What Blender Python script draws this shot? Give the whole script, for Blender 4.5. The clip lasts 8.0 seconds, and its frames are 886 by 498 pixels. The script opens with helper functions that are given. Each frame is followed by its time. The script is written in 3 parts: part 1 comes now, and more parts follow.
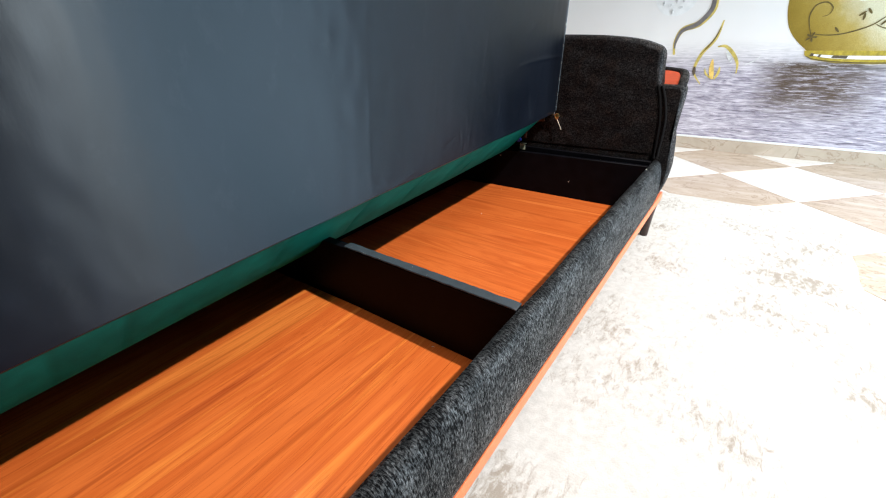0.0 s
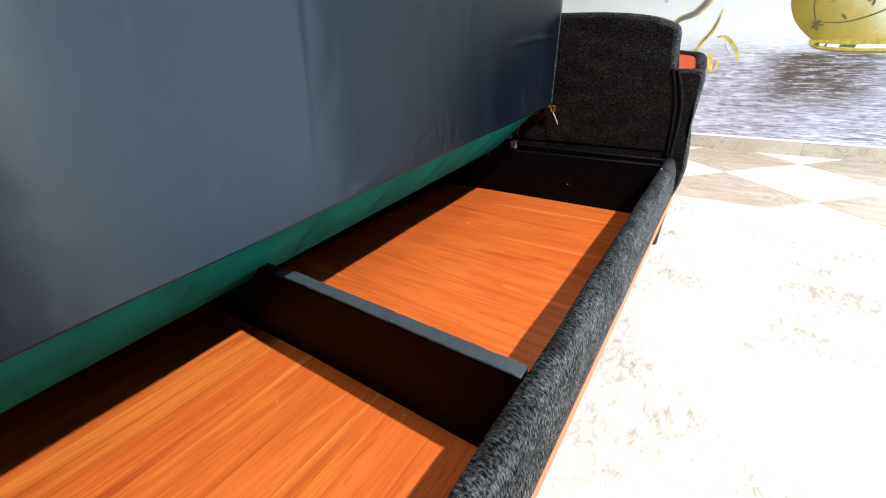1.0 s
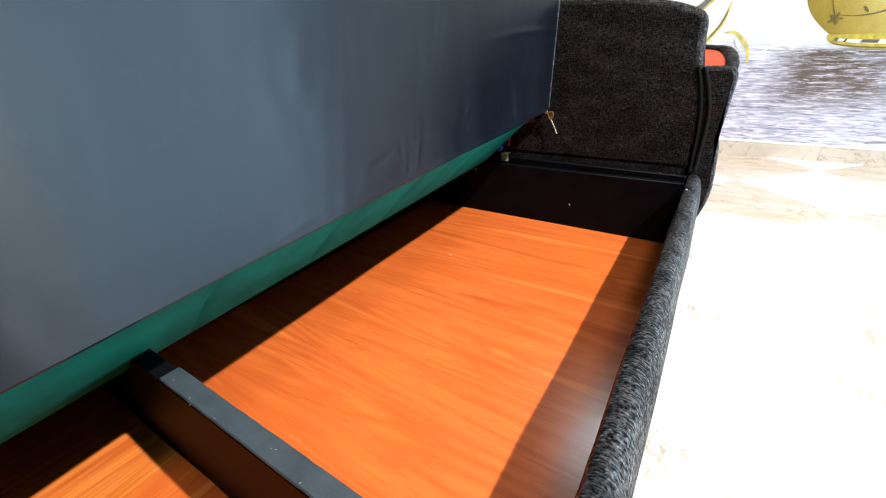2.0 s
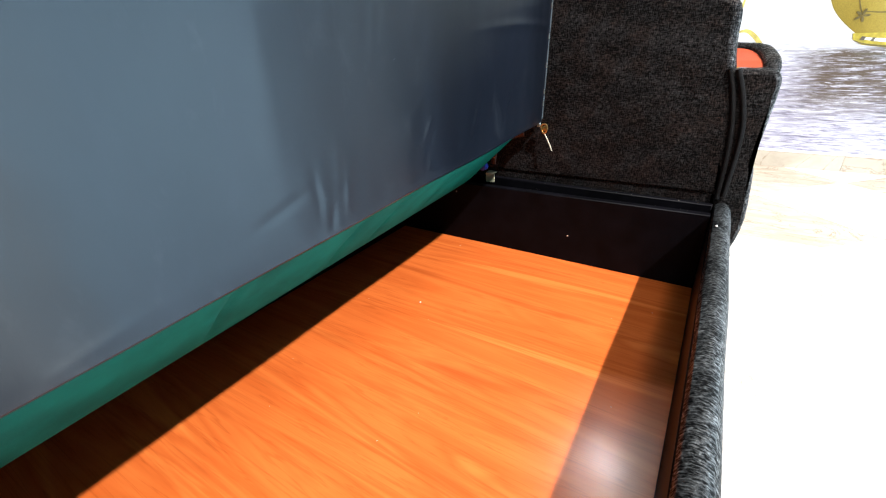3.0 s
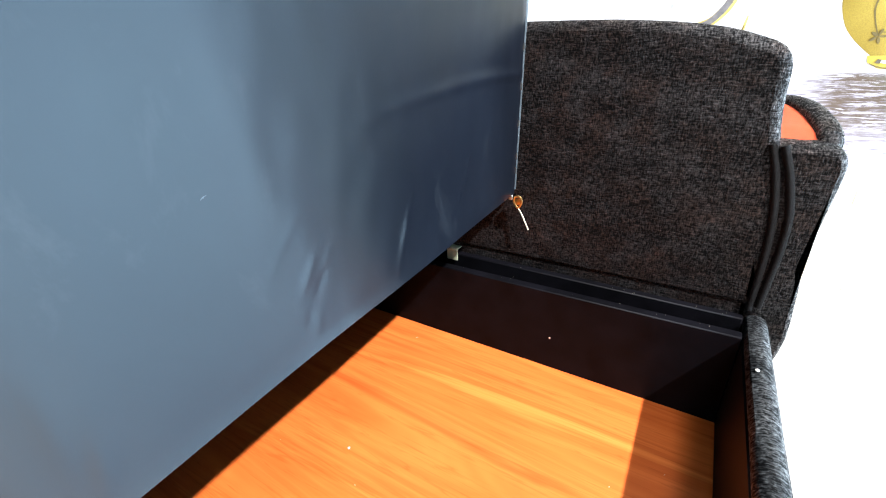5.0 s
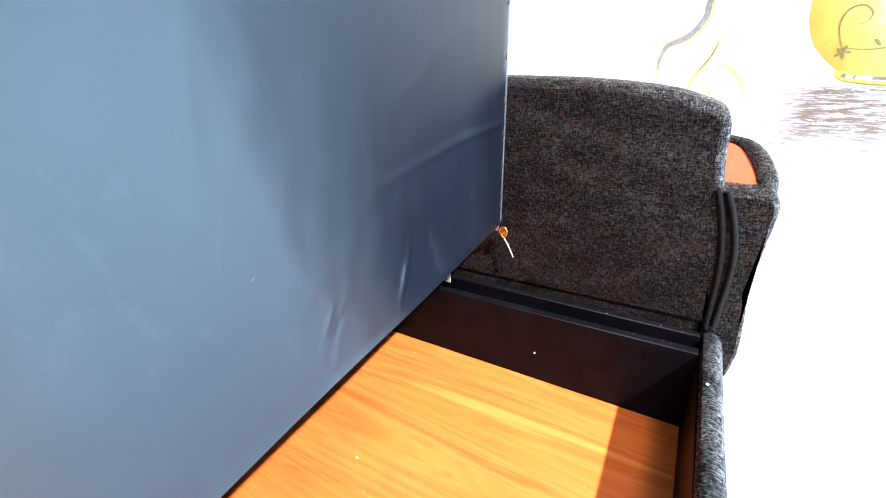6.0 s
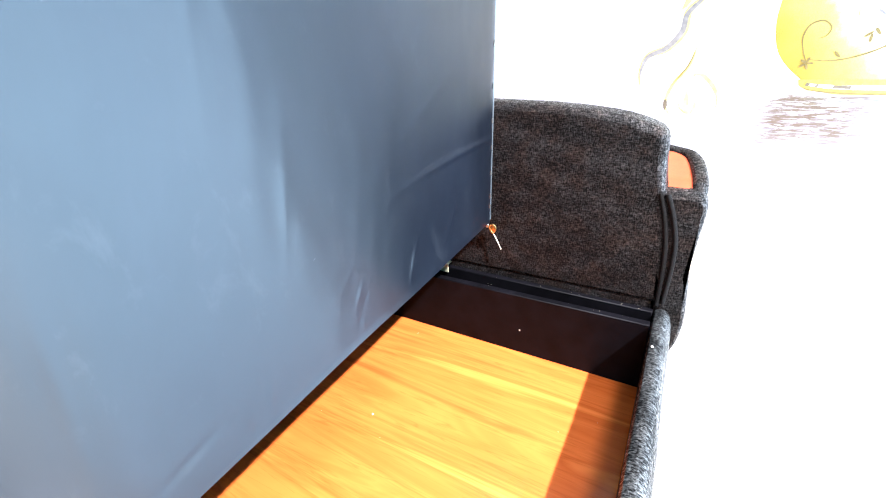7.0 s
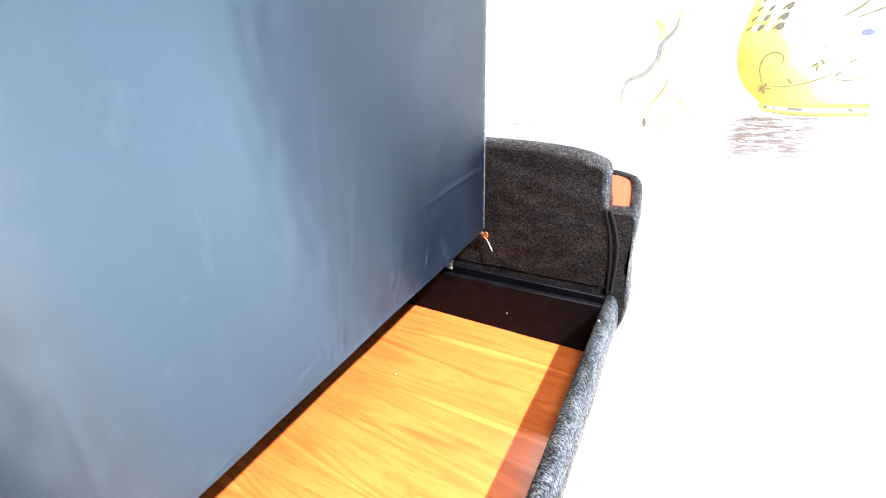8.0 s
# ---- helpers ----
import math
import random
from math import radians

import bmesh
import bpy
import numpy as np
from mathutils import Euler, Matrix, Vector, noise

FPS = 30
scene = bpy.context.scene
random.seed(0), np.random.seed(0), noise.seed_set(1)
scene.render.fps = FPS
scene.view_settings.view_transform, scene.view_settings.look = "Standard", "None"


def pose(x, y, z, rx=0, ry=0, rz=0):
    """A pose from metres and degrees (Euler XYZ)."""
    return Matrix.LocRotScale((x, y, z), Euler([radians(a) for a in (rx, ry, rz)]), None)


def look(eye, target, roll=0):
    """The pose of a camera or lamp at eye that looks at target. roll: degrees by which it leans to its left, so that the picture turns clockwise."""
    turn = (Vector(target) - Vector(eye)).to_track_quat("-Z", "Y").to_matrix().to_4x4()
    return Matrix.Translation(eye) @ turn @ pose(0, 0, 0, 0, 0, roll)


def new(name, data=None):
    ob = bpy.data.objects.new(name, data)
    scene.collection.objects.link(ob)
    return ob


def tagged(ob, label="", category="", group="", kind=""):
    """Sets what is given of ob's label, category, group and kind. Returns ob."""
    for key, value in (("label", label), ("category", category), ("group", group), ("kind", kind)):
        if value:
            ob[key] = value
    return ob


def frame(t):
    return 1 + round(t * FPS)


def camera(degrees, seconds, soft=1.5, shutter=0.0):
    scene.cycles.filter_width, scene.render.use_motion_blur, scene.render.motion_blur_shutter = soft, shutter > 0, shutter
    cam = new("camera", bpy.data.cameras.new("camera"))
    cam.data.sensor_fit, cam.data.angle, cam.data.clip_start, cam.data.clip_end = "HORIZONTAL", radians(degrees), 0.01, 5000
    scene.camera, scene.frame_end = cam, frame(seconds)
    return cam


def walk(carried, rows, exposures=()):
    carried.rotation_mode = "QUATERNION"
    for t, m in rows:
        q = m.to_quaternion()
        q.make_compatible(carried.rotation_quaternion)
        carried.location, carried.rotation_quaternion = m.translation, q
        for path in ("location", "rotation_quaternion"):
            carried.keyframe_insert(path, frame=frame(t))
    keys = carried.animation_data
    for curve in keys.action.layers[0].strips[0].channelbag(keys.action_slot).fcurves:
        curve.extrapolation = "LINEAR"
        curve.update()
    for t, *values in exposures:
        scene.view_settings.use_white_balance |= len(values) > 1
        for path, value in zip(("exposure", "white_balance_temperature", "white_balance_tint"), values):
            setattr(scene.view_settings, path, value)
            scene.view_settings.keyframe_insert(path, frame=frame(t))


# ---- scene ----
cam = camera(93.4, 8.0, 1.15)
PATH = [
    (0, (0.215, -0.497, 0.696), (-0.828, 0.948, -0.212), -1.7),
    (0.5, (0.164, -0.413, 0.657), (-0.857, 1.052, -0.244), -1.8),
    (1, (0.115, -0.319, 0.635), (-0.884, 1.163, -0.262), -2.0),
    (1.5, (0.068, -0.217, 0.623), (-0.916, 1.276, -0.273), -2.2),
    (3, (-0.027, 0.092, 0.604), (-1.013, 1.593, -0.276), -2.6),
    (3.5, (-0.048, 0.179, 0.598), (-1.036, 1.682, -0.277), -2.7),
    (4, (-0.076, 0.262, 0.6), (-1.057, 1.771, -0.274), -2.7),
    (4.5, (-0.092, 0.323, 0.631), (-1.065, 1.838, -0.239), -2.5),
    (5, (-0.097, 0.354, 0.662), (-1.054, 1.881, -0.205), -2.4),
    (6.5, (-0.043, 0.27, 0.769), (-0.965, 1.813, -0.107), -3.3),
    (7, (-0.006, 0.201, 0.79), (-0.925, 1.746, -0.086), -3.3),
    (7.5, (0.049, 0.105, 0.834), (-0.885, 1.646, -0.034), -3.8),
    (8, (0.117, -0.011, 0.906), (-0.821, 1.531, 0.044), -3.7),
]
EXPOSURE = [  # seconds, stops, kelvin, tint
    (0, 0.0, 6650, 12), (1.0, 0.15, 6650, 12), (1.5, 0.3, 6650, 12), (3.0, 0.7, 6650, 11), (3.5, 0.8, 6600, 11), (4.5, 1.16, 6450, 11),
    (5.2, 1.46, 6400, 13), (6.3, 1.96, 6350, 16), (7.0, 2.14, 6350, 16), (7.5, 2.15, 6350, 16), (8.0, 2.08, 6350, 16),
]
walk(cam, [(t, look(eye, target, roll)) for t, eye, target, roll in PATH], EXPOSURE)

# ---- world, lamps, exposure ----
world = bpy.data.worlds.new("world")
scene.world = world
world.use_nodes = True
world.node_tree.nodes["Background"].inputs[0].default_value = (0.9, 0.95, 1.0, 1)
world.node_tree.nodes["Background"].inputs[1].default_value = 0.5

CEILING = 2.80


def unseen_spot(x, y, watts, target, cone=120, radius=0.035, colour=(1, 0.98, 0.96)):
    data = bpy.data.lights.new("downlight_beam", "SPOT")
    data.energy, data.spot_size, data.spot_blend, data.shadow_soft_size, data.color = watts, radians(cone), 0.6, radius, colour
    ob = new("downlight_beam", data)
    ob.matrix_world = look((x, y, CEILING - 0.03), target)
    return ob


# unseen spots: key first, third an added soft shadow fill, rest by the mural
LAMPS = [  # x, y, watts, target, cone
    (1.55, 0.37, 560, (0.1, 0.4, 0), 96),
    (-0.25, 2.48, 27, (-0.25, 1.9, 0), 100),
    (0.60, -0.10, 85, (-0.1, 0.2, 0), 90),
    (0.75, 2.48, 24, (0.75, 2.56, 0), 76),
    (-1.3, 2.48, 22, (-1.3, 2.56, 0), 76),
]
for lx, ly, watts, target, cone in LAMPS:
    unseen_spot(lx, ly, watts, target, cone, 0.30 if watts == 85 else 0.035)

# daylight through the shop window in the east wall
WINDOW = (0.55, 2.62, 0.02, 0.88)  # y from, y to, z from, z to
EAST = 2.45
sky = bpy.data.lights.new("window_daylight", "AREA")
sky.shape, sky.size, sky.size_y = "RECTANGLE", WINDOW[1] - WINDOW[0] - 0.1, WINDOW[3] - WINDOW[2] - 0.1
sky.energy, sky.color = 125, (0.62, 0.84, 1.0)
day = new("window_daylight", sky)
day.matrix_world = look((EAST + 0.06, (WINDOW[0] + WINDOW[1]) / 2, (WINDOW[2] + WINDOW[3]) / 2), (0, (WINDOW[0] + WINDOW[1]) / 2, (WINDOW[2] + WINDOW[3]) / 2))

# ---- materials ----


def material(name, rough=0.6, metal=0.0, spec=0.5):
    m = bpy.data.materials.new(name)
    m.use_nodes = True
    nt = m.node_tree
    b = nt.nodes["Principled BSDF"]
    b.inputs["Roughness"].default_value = rough
    b.inputs["Metallic"].default_value = metal
    b.inputs["Specular IOR Level"].default_value = spec
    return m, nt, b


def node(nt, kind, **values):
    n = nt.nodes.new(kind)
    for k, v in values.items():
        n.inputs[k].default_value = v
    return n


def coords(nt, scale=(1, 1, 1), turn=(0, 0, 0)):
    """World-sized coordinates of the object, stretched by scale."""
    tc = nt.nodes.new("ShaderNodeTexCoord")
    mp = nt.nodes.new("ShaderNodeMapping")
    mp.inputs["Scale"].default_value = scale
    mp.inputs["Rotation"].default_value = [radians(a) for a in turn]
    nt.links.new(tc.outputs["Object"], mp.inputs["Vector"])
    return mp.outputs["Vector"]


def noise_tex(nt, vec, scale, detail=4, rough=0.6, distortion=0.0):
    n = node(nt, "ShaderNodeTexNoise", Scale=scale, Detail=detail, Roughness=rough, Distortion=distortion)
    nt.links.new(vec, n.inputs["Vector"])
    return n.outputs["Fac"]


def ramp(nt, fac, stops):
    r = nt.nodes.new("ShaderNodeValToRGB")
    els = r.color_ramp.elements
    while len(els) < len(stops):
        els.new(0.5)
    for e, (p, c) in zip(els, stops):
        e.position, e.color = p, (*c, 1) if len(c) == 3 else c
    nt.links.new(fac, r.inputs["Fac"])
    return r.outputs["Color"]


def mix(nt, fac, a, b, mode="MIX"):
    n = nt.nodes.new("ShaderNodeMix")
    n.data_type, n.blend_type = "RGBA", mode
    for sock, v in ((n.inputs["Factor"], fac), (n.inputs[6], a), (n.inputs[7], b)):
        if isinstance(v, (int, float)):
            sock.default_value = v
        elif isinstance(v, tuple):
            sock.default_value = (*v, 1)
        else:
            nt.links.new(v, sock)
    return n.outputs[2]


def bump(nt, b, height, strength, distance=0.002):
    n = node(nt, "ShaderNodeBump", Strength=strength, Distance=distance)
    nt.links.new(height, n.inputs["Height"])
    nt.links.new(n.outputs["Normal"], b.inputs["Normal"])


def plain(name, colour, rough=0.6, metal=0.0, vary=0.15, scale=30, bumps=0.2, spec=0.5):
    m, nt, b = material(name, rough, metal, spec)
    v = coords(nt)
    f = noise_tex(nt, v, scale)
    dark = tuple(c * (1 - vary) for c in colour)
    light = tuple(min(1, c * (1 + vary)) for c in colour)
    nt.links.new(ramp(nt, f, [(0.3, dark), (0.7, light)]), b.inputs["Base Color"])
    bump(nt, b, noise_tex(nt, v, scale * 8), bumps, 0.001)
    return m


def chenille(name, threads_a, threads_b, pale, rusty, gloss, relief, patchy, share, sheen):
    """Black chenille: two thread directions, pale flecks, glossy pile."""
    m, nt, b = material(name, 0.5, 0, gloss)
    v3 = coords(nt)
    a = noise_tex(nt, coords(nt, threads_a), 1, 3, 0.6, 0.3)
    c = noise_tex(nt, coords(nt, threads_b), 1, 3, 0.6, 0.3)
    big = noise_tex(nt, coords(nt, (0.7, 1, 1.8)), 17, 5, 0.7)
    weave = nt.nodes.new("ShaderNodeMath")
    weave.operation = "MULTIPLY_ADD"
    weave.inputs[1].default_value = share
    nt.links.new(a, weave.inputs[0])
    half_c = nt.nodes.new("ShaderNodeMath")
    half_c.operation = "MULTIPLY"
    half_c.inputs[1].default_value = 1 - share
    nt.links.new(c, half_c.inputs[0])
    nt.links.new(half_c.outputs[0], weave.inputs[2])
    worn = nt.nodes.new("ShaderNodeMath")
    worn.operation = "MULTIPLY_ADD"
    nt.links.new(big, worn.inputs[0])
    worn.inputs[1].default_value = patchy
    nt.links.new(weave.outputs[0], worn.inputs[2])
    mid = 0.5 + 0.5 * patchy
    fleck = ramp(nt, worn.outputs[0], [(mid - 0.07, (0, 0, 0)), (mid + 0.05, (0.26, 0.26, 0.26)), (mid + 0.20, (1, 1, 1))])
    tone = ramp(nt, noise_tex(nt, v3, 30, 2), [(0.4, pale), (0.62, rusty)])
    nt.links.new(mix(nt, fleck, (0.0026, 0.0027, 0.0031), tone), b.inputs["Base Color"])
    rough = ramp(nt, worn.outputs[0], [(mid - 0.05, (0.62, 0.62, 0.62)), (mid + 0.14, (0.30, 0.30, 0.30))])
    nt.links.new(rough, b.inputs["Roughness"])
    shine = ramp(nt, worn.outputs[0], [(mid - 0.06, (0.03, 0.03, 0.03)), (mid + 0.17, (gloss, gloss, gloss))])
    nt.links.new(shine, b.inputs["Specular IOR Level"])
    pile = ramp(nt, worn.outputs[0], [(mid + 0.02, (0, 0, 0)), (mid + 0.13, (sheen, sheen, sheen))])
    nt.links.new(pile, b.inputs["Sheen Weight"])
    b.inputs["Sheen Roughness"].default_value = 0.28
    b.inputs["Sheen Tint"].default_value = (0.80, 0.84, 0.86, 1)
    bump(nt, b, weave.outputs[0], 1.0, relief)
    return m


def laminate(name, along_y, strong):
    """Cherry-coloured laminate board with printed grain."""
    m, nt, b = material(name, 0.22, 0, 0.5)

    def grain(across, along, detail, distortion, rough=0.6):
        return noise_tex(nt, coords(nt, (across, along, 1) if along_y else (along, across, 1)), 1, detail, rough, distortion)

    bands = ramp(nt, grain(9 + 11 * strong, 0.9, 4, 0.8 + 0.8 * (1 - strong)), [(0.28, (0.50 - 0.08 * strong, 0.092 - 0.015 * strong, 0.017)), (0.42, (0.66, 0.151 + 0.006 * strong, 0.032)), (0.54, (0.56, 0.112 + 0.004 * strong, 0.022)), (0.66, (0.74 + 0.04 * strong, 0.188 + 0.043 * strong, 0.044)), (0.80, (0.62, 0.137 + 0.005 * strong, 0.029))])
    streak = ramp(nt, grain(30 + 45 * strong, 1.6, 4, 0.7), [(0.30, (0.55, 0.42, 0.34)), (0.44, (1, 1, 1)), (0.485, (1, 1, 1)), (0.50, (0.60, 0.46, 0.36)), (0.515, (1, 1, 1)), (0.66, (1.0, 1.0, 1.0)), (0.78, (0.8, 0.68, 0.55))])
    pores = ramp(nt, grain(300, 3.0, 4, 0.9, 0.75), [(0.33, (0.40, 0.26, 0.20)), (0.42, (1, 1, 1))])
    col = mix(nt, 0.30 + 0.28 * strong, bands, streak, "MULTIPLY")
    col = mix(nt, 0.15 + 0.32 * strong, col, pores, "MULTIPLY")
    nt.links.new(col, b.inputs["Base Color"])
    rough = ramp(nt, noise_tex(nt, coords(nt), 9), [(0.3, (0.17, 0.17, 0.17)), (0.7, (0.27, 0.27, 0.27))])
    nt.links.new(rough, b.inputs["Roughness"])
    bump(nt, b, grain(230, 3.2, 3, 0.5, 0.7), 0.10, 0.0005)
    return m


def lining_cloth():
    """Navy coated lining with dusty smears and a silky shine."""
    m, nt, b = material("lining_cloth", 0.5, 0, 0.265)
    weft = nt.nodes.new("ShaderNodeTangent")
    weft.direction_type, weft.axis = "RADIAL", "Z"
    nt.links.new(weft.outputs[0], b.inputs["Tangent"])
    b.inputs["Anisotropic"].default_value = 0.99
    b.inputs["Anisotropic Rotation"].default_value = 0.25
    smear = noise_tex(nt, coords(nt, (1, 1, 0.45)), 5, 5, 0.62, 0.6)
    blot = noise_tex(nt, coords(nt, (1, 1.4, 0.8)), 17, 5, 0.7, 0.4)
    fibre = noise_tex(nt, coords(nt, (1, 1, 0.3)), 320, 2)
    base = ramp(nt, smear, [(0.30, (0.0030, 0.0042, 0.0070)), (0.55, (0.0045, 0.0062, 0.0100)), (0.78, (0.008, 0.011, 0.017))])
    dust = ramp(nt, blot, [(0.58, (0, 0, 0)), (0.84, (0.26, 0.26, 0.26))])
    nt.links.new(mix(nt, dust, base, (0.035, 0.043, 0.050)), b.inputs["Base Color"])
    rough = ramp(nt, mix(nt, 0.5, smear, blot), [(0.30, (0.35, 0.35, 0.35)), (0.70, (0.40, 0.40, 0.40))])
    nt.links.new(rough, b.inputs["Roughness"])
    b.inputs["Specular Tint"].default_value = (0.74, 0.91, 1.0, 1)
    crumple = noise_tex(nt, coords(nt, (1, 1, 0.6)), 48, 5, 0.7, 0.5)
    bump(nt, b, mix(nt, 0.30, fibre, crumple), 0.09, 0.0005)
    return m


def velvet():
    m, nt, b = material("green_velvet", 0.8, 0, 0.05)
    f = noise_tex(nt, coords(nt, (1, 1, 0.2)), 18, 4, 0.6)
    nt.links.new(ramp(nt, f, [(0.3, (0.0004, 0.060, 0.045)), (0.7, (0.0008, 0.108, 0.080))]), b.inputs["Base Color"])
    b.inputs["Sheen Weight"].default_value = 0.025
    b.inputs["Sheen Tint"].default_value = (0.02, 0.8, 0.6, 1)
    bump(nt, b, noise_tex(nt, coords(nt), 400), 0.2, 0.0008)
    return m


def marble(name, stops, vein):
    m, nt, b = material(name, 0.18, 0, 0.5)
    info = nt.nodes.new("ShaderNodeObjectInfo")
    tc = nt.nodes.new("ShaderNodeTexCoord")
    off = nt.nodes.new("ShaderNodeVectorMath")
    off.operation = "ADD"
    sc = nt.nodes.new("ShaderNodeMath")
    sc.operation = "MULTIPLY"
    sc.inputs[1].default_value = 40
    nt.links.new(info.outputs["Random"], sc.inputs[0])
    nt.links.new(tc.outputs["Object"], off.inputs[0])
    nt.links.new(sc.outputs[0], off.inputs[1])
    mp = nt.nodes.new("ShaderNodeMapping")
    mp.inputs["Scale"].default_value = (1, 2.6, 1)
    mp.inputs["Rotation"].default_value = (0, 0, 0.5)
    nt.links.new(off.outputs[0], mp.inputs["Vector"])
    cloud = noise_tex(nt, mp.outputs["Vector"], 4, 6, 0.62, 1.6)
    veins = ramp(nt, noise_tex(nt, mp.outputs["Vector"], 2.4, 5, 0.6, 3.0), [(0.485, (0, 0, 0)), (0.5, (1, 1, 1)), (0.515, (0, 0, 0))])
    nt.links.new(mix(nt, veins, ramp(nt, cloud, stops), vein), b.inputs["Base Color"])
    return m


M = {
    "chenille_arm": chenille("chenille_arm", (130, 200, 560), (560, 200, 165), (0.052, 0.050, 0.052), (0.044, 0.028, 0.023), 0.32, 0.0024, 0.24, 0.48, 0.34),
    # same black fabric; its glints are painted as paler flecks
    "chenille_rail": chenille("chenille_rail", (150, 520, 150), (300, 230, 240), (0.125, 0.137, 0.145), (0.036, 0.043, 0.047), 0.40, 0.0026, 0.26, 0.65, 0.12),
    "lining": lining_cloth(),
    "green": velvet(),
    "board_near": laminate("laminate_lengthwise", True, 1.0),
    "board_far": laminate("laminate_crosswise", False, 0.27),
    "trim": plain("orange_leatherette", (0.72, 0.17, 0.06), 0.45, 0, 0.12, 40, 0.3),
    "inlay": plain("orange_inlay", (0.74, 0.115, 0.04), 0.5, 0, 0.08, 60, 0.2),
    "dark_board": plain("black_board", (0.0026, 0.0026, 0.0040), 0.55, 0, 0.5, 20, 0.15, 0.07),
    "black_cloth": plain("black_cloth", (0.008, 0.008, 0.009), 0.8, 0, 0.4, 60, 0.5),
    "piping": plain("black_piping", (0.0030, 0.0030, 0.0034), 0.65, 0, 0.5, 260, 0.9, 0.13),
    "strip": plain("slate_tape", (0.032, 0.045, 0.055), 0.55, 0, 0.25, 35, 0.4),
    "leg": plain("dark_stained_wood", (0.03, 0.012, 0.009), 0.35, 0, 0.4, 25, 0.2),
    "brass": plain("brass", (0.65, 0.45, 0.18), 0.3, 1.0, 0.2, 60, 0.1),
    "steel": plain("zinc_steel", (0.6, 0.6, 0.55), 0.35, 1.0, 0.2, 60, 0.1),
    "bright": plain("bright_screw", (0.75, 0.74, 0.70), 0.4, 0.0, 0.1, 60, 0.1),
    "zinc": plain("yellowed_zinc", (0.50, 0.50, 0.36), 0.4, 0.0, 0.2, 60, 0.1),
    "string": plain("pale_cord", (0.6, 0.56, 0.45), 0.8, 0, 0.2, 90, 0.4),
    "rust": plain("rusty_brown_steel", (0.050, 0.019, 0.010), 0.5, 0.3, 0.5, 90, 0.6),
    "copper": plain("worn_copper", (0.55, 0.27, 0.12), 0.35, 1.0, 0.3, 90, 0.2),
    "blue": plain("blue_plastic", (0.02, 0.05, 0.35), 0.4, 0, 0.2, 40, 0.1),
    "white_paint": plain("white_paint", (0.80, 0.80, 0.79), 0.6, 0, 0.02, 6, 0.1),
    # for unseen surfaces: mid-grey keeps bounced light low
    "bounce_grey": plain("low_bounce_grey", (0.30, 0.30, 0.30), 0.8, 0, 0.04, 6, 0.1),
    "grout": plain("grout", (0.62, 0.56, 0.48), 0.8, 0, 0.1, 30, 0.3),
    "tile_beige": marble("beige_marble", [(0.25, (0.40, 0.31, 0.225)), (0.5, (0.50, 0.405, 0.315)), (0.75, (0.62, 0.53, 0.44))], (0.29, 0.205, 0.14)),
    "tile_white": marble("white_marble", [(0.25, (0.74, 0.72, 0.68)), (0.75, (0.82, 0.81, 0.79))], (0.68, 0.64, 0.58)),
    "skirting": marble("skirting_marble", [(0.25, (0.42, 0.34, 0.26)), (0.75, (0.56, 0.47, 0.38))], (0.34, 0.25, 0.18)),
}

# ---- building helpers ----


def part(name, bm, mat, parent=None, label="", smooth=True):
    me = bpy.data.meshes.new(name)
    bmesh.ops.recalc_face_normals(bm, faces=bm.faces)
    bm.to_mesh(me)
    bm.free()
    if smooth:
        me.shade_smooth()
        me.set_sharp_from_angle(angle=radians(38))
        for p in me.polygons:
            if len(p.vertices) > 8 or (len(p.vertices) == 3 and abs(p.normal.y) > 0.9995):  # flat end caps
                p.use_smooth = False
    me.materials.append(M[mat] if isinstance(mat, str) else mat)
    ob = new(name, me)
    ob.parent = parent
    if label:
        ob["label"] = label
    return ob


def thing(name, label, category, kind="", group=""):
    return tagged(new(name), label, category, group, kind)


def block(x0, x1, y0, y1, z0, z1, bevel=0.0, segments=2):
    bm = bmesh.new()
    bmesh.ops.create_cube(bm, size=1)
    for v in bm.verts:
        v.co = Vector(((x0 + x1) / 2 + v.co.x * (x1 - x0), (y0 + y1) / 2 + v.co.y * (y1 - y0), (z0 + z1) / 2 + v.co.z * (z1 - z0)))
    if bevel:
        bmesh.ops.bevel(bm, geom=bm.edges[:], offset=bevel, segments=segments, profile=0.6, affect="EDGES")
    return bm


def smooth_line(pts, n=4):
    """A Catmull-Rom line through the points."""
    out = []
    for i in range(len(pts) - 1):
        p0, p1, p2, p3 = (Vector(pts[max(i - 1, 0)]), Vector(pts[i]), Vector(pts[i + 1]), Vector(pts[min(i + 2, len(pts) - 1)]))
        for k in range(n):
            t = k / n
            out.append(0.5 * (2 * p1 + (p2 - p0) * t + (2 * p0 - 5 * p1 + 4 * p2 - p3) * t * t + (3 * p1 - p0 - 3 * p2 + p3) * t ** 3))
    out.append(Vector(pts[-1]))
    return out


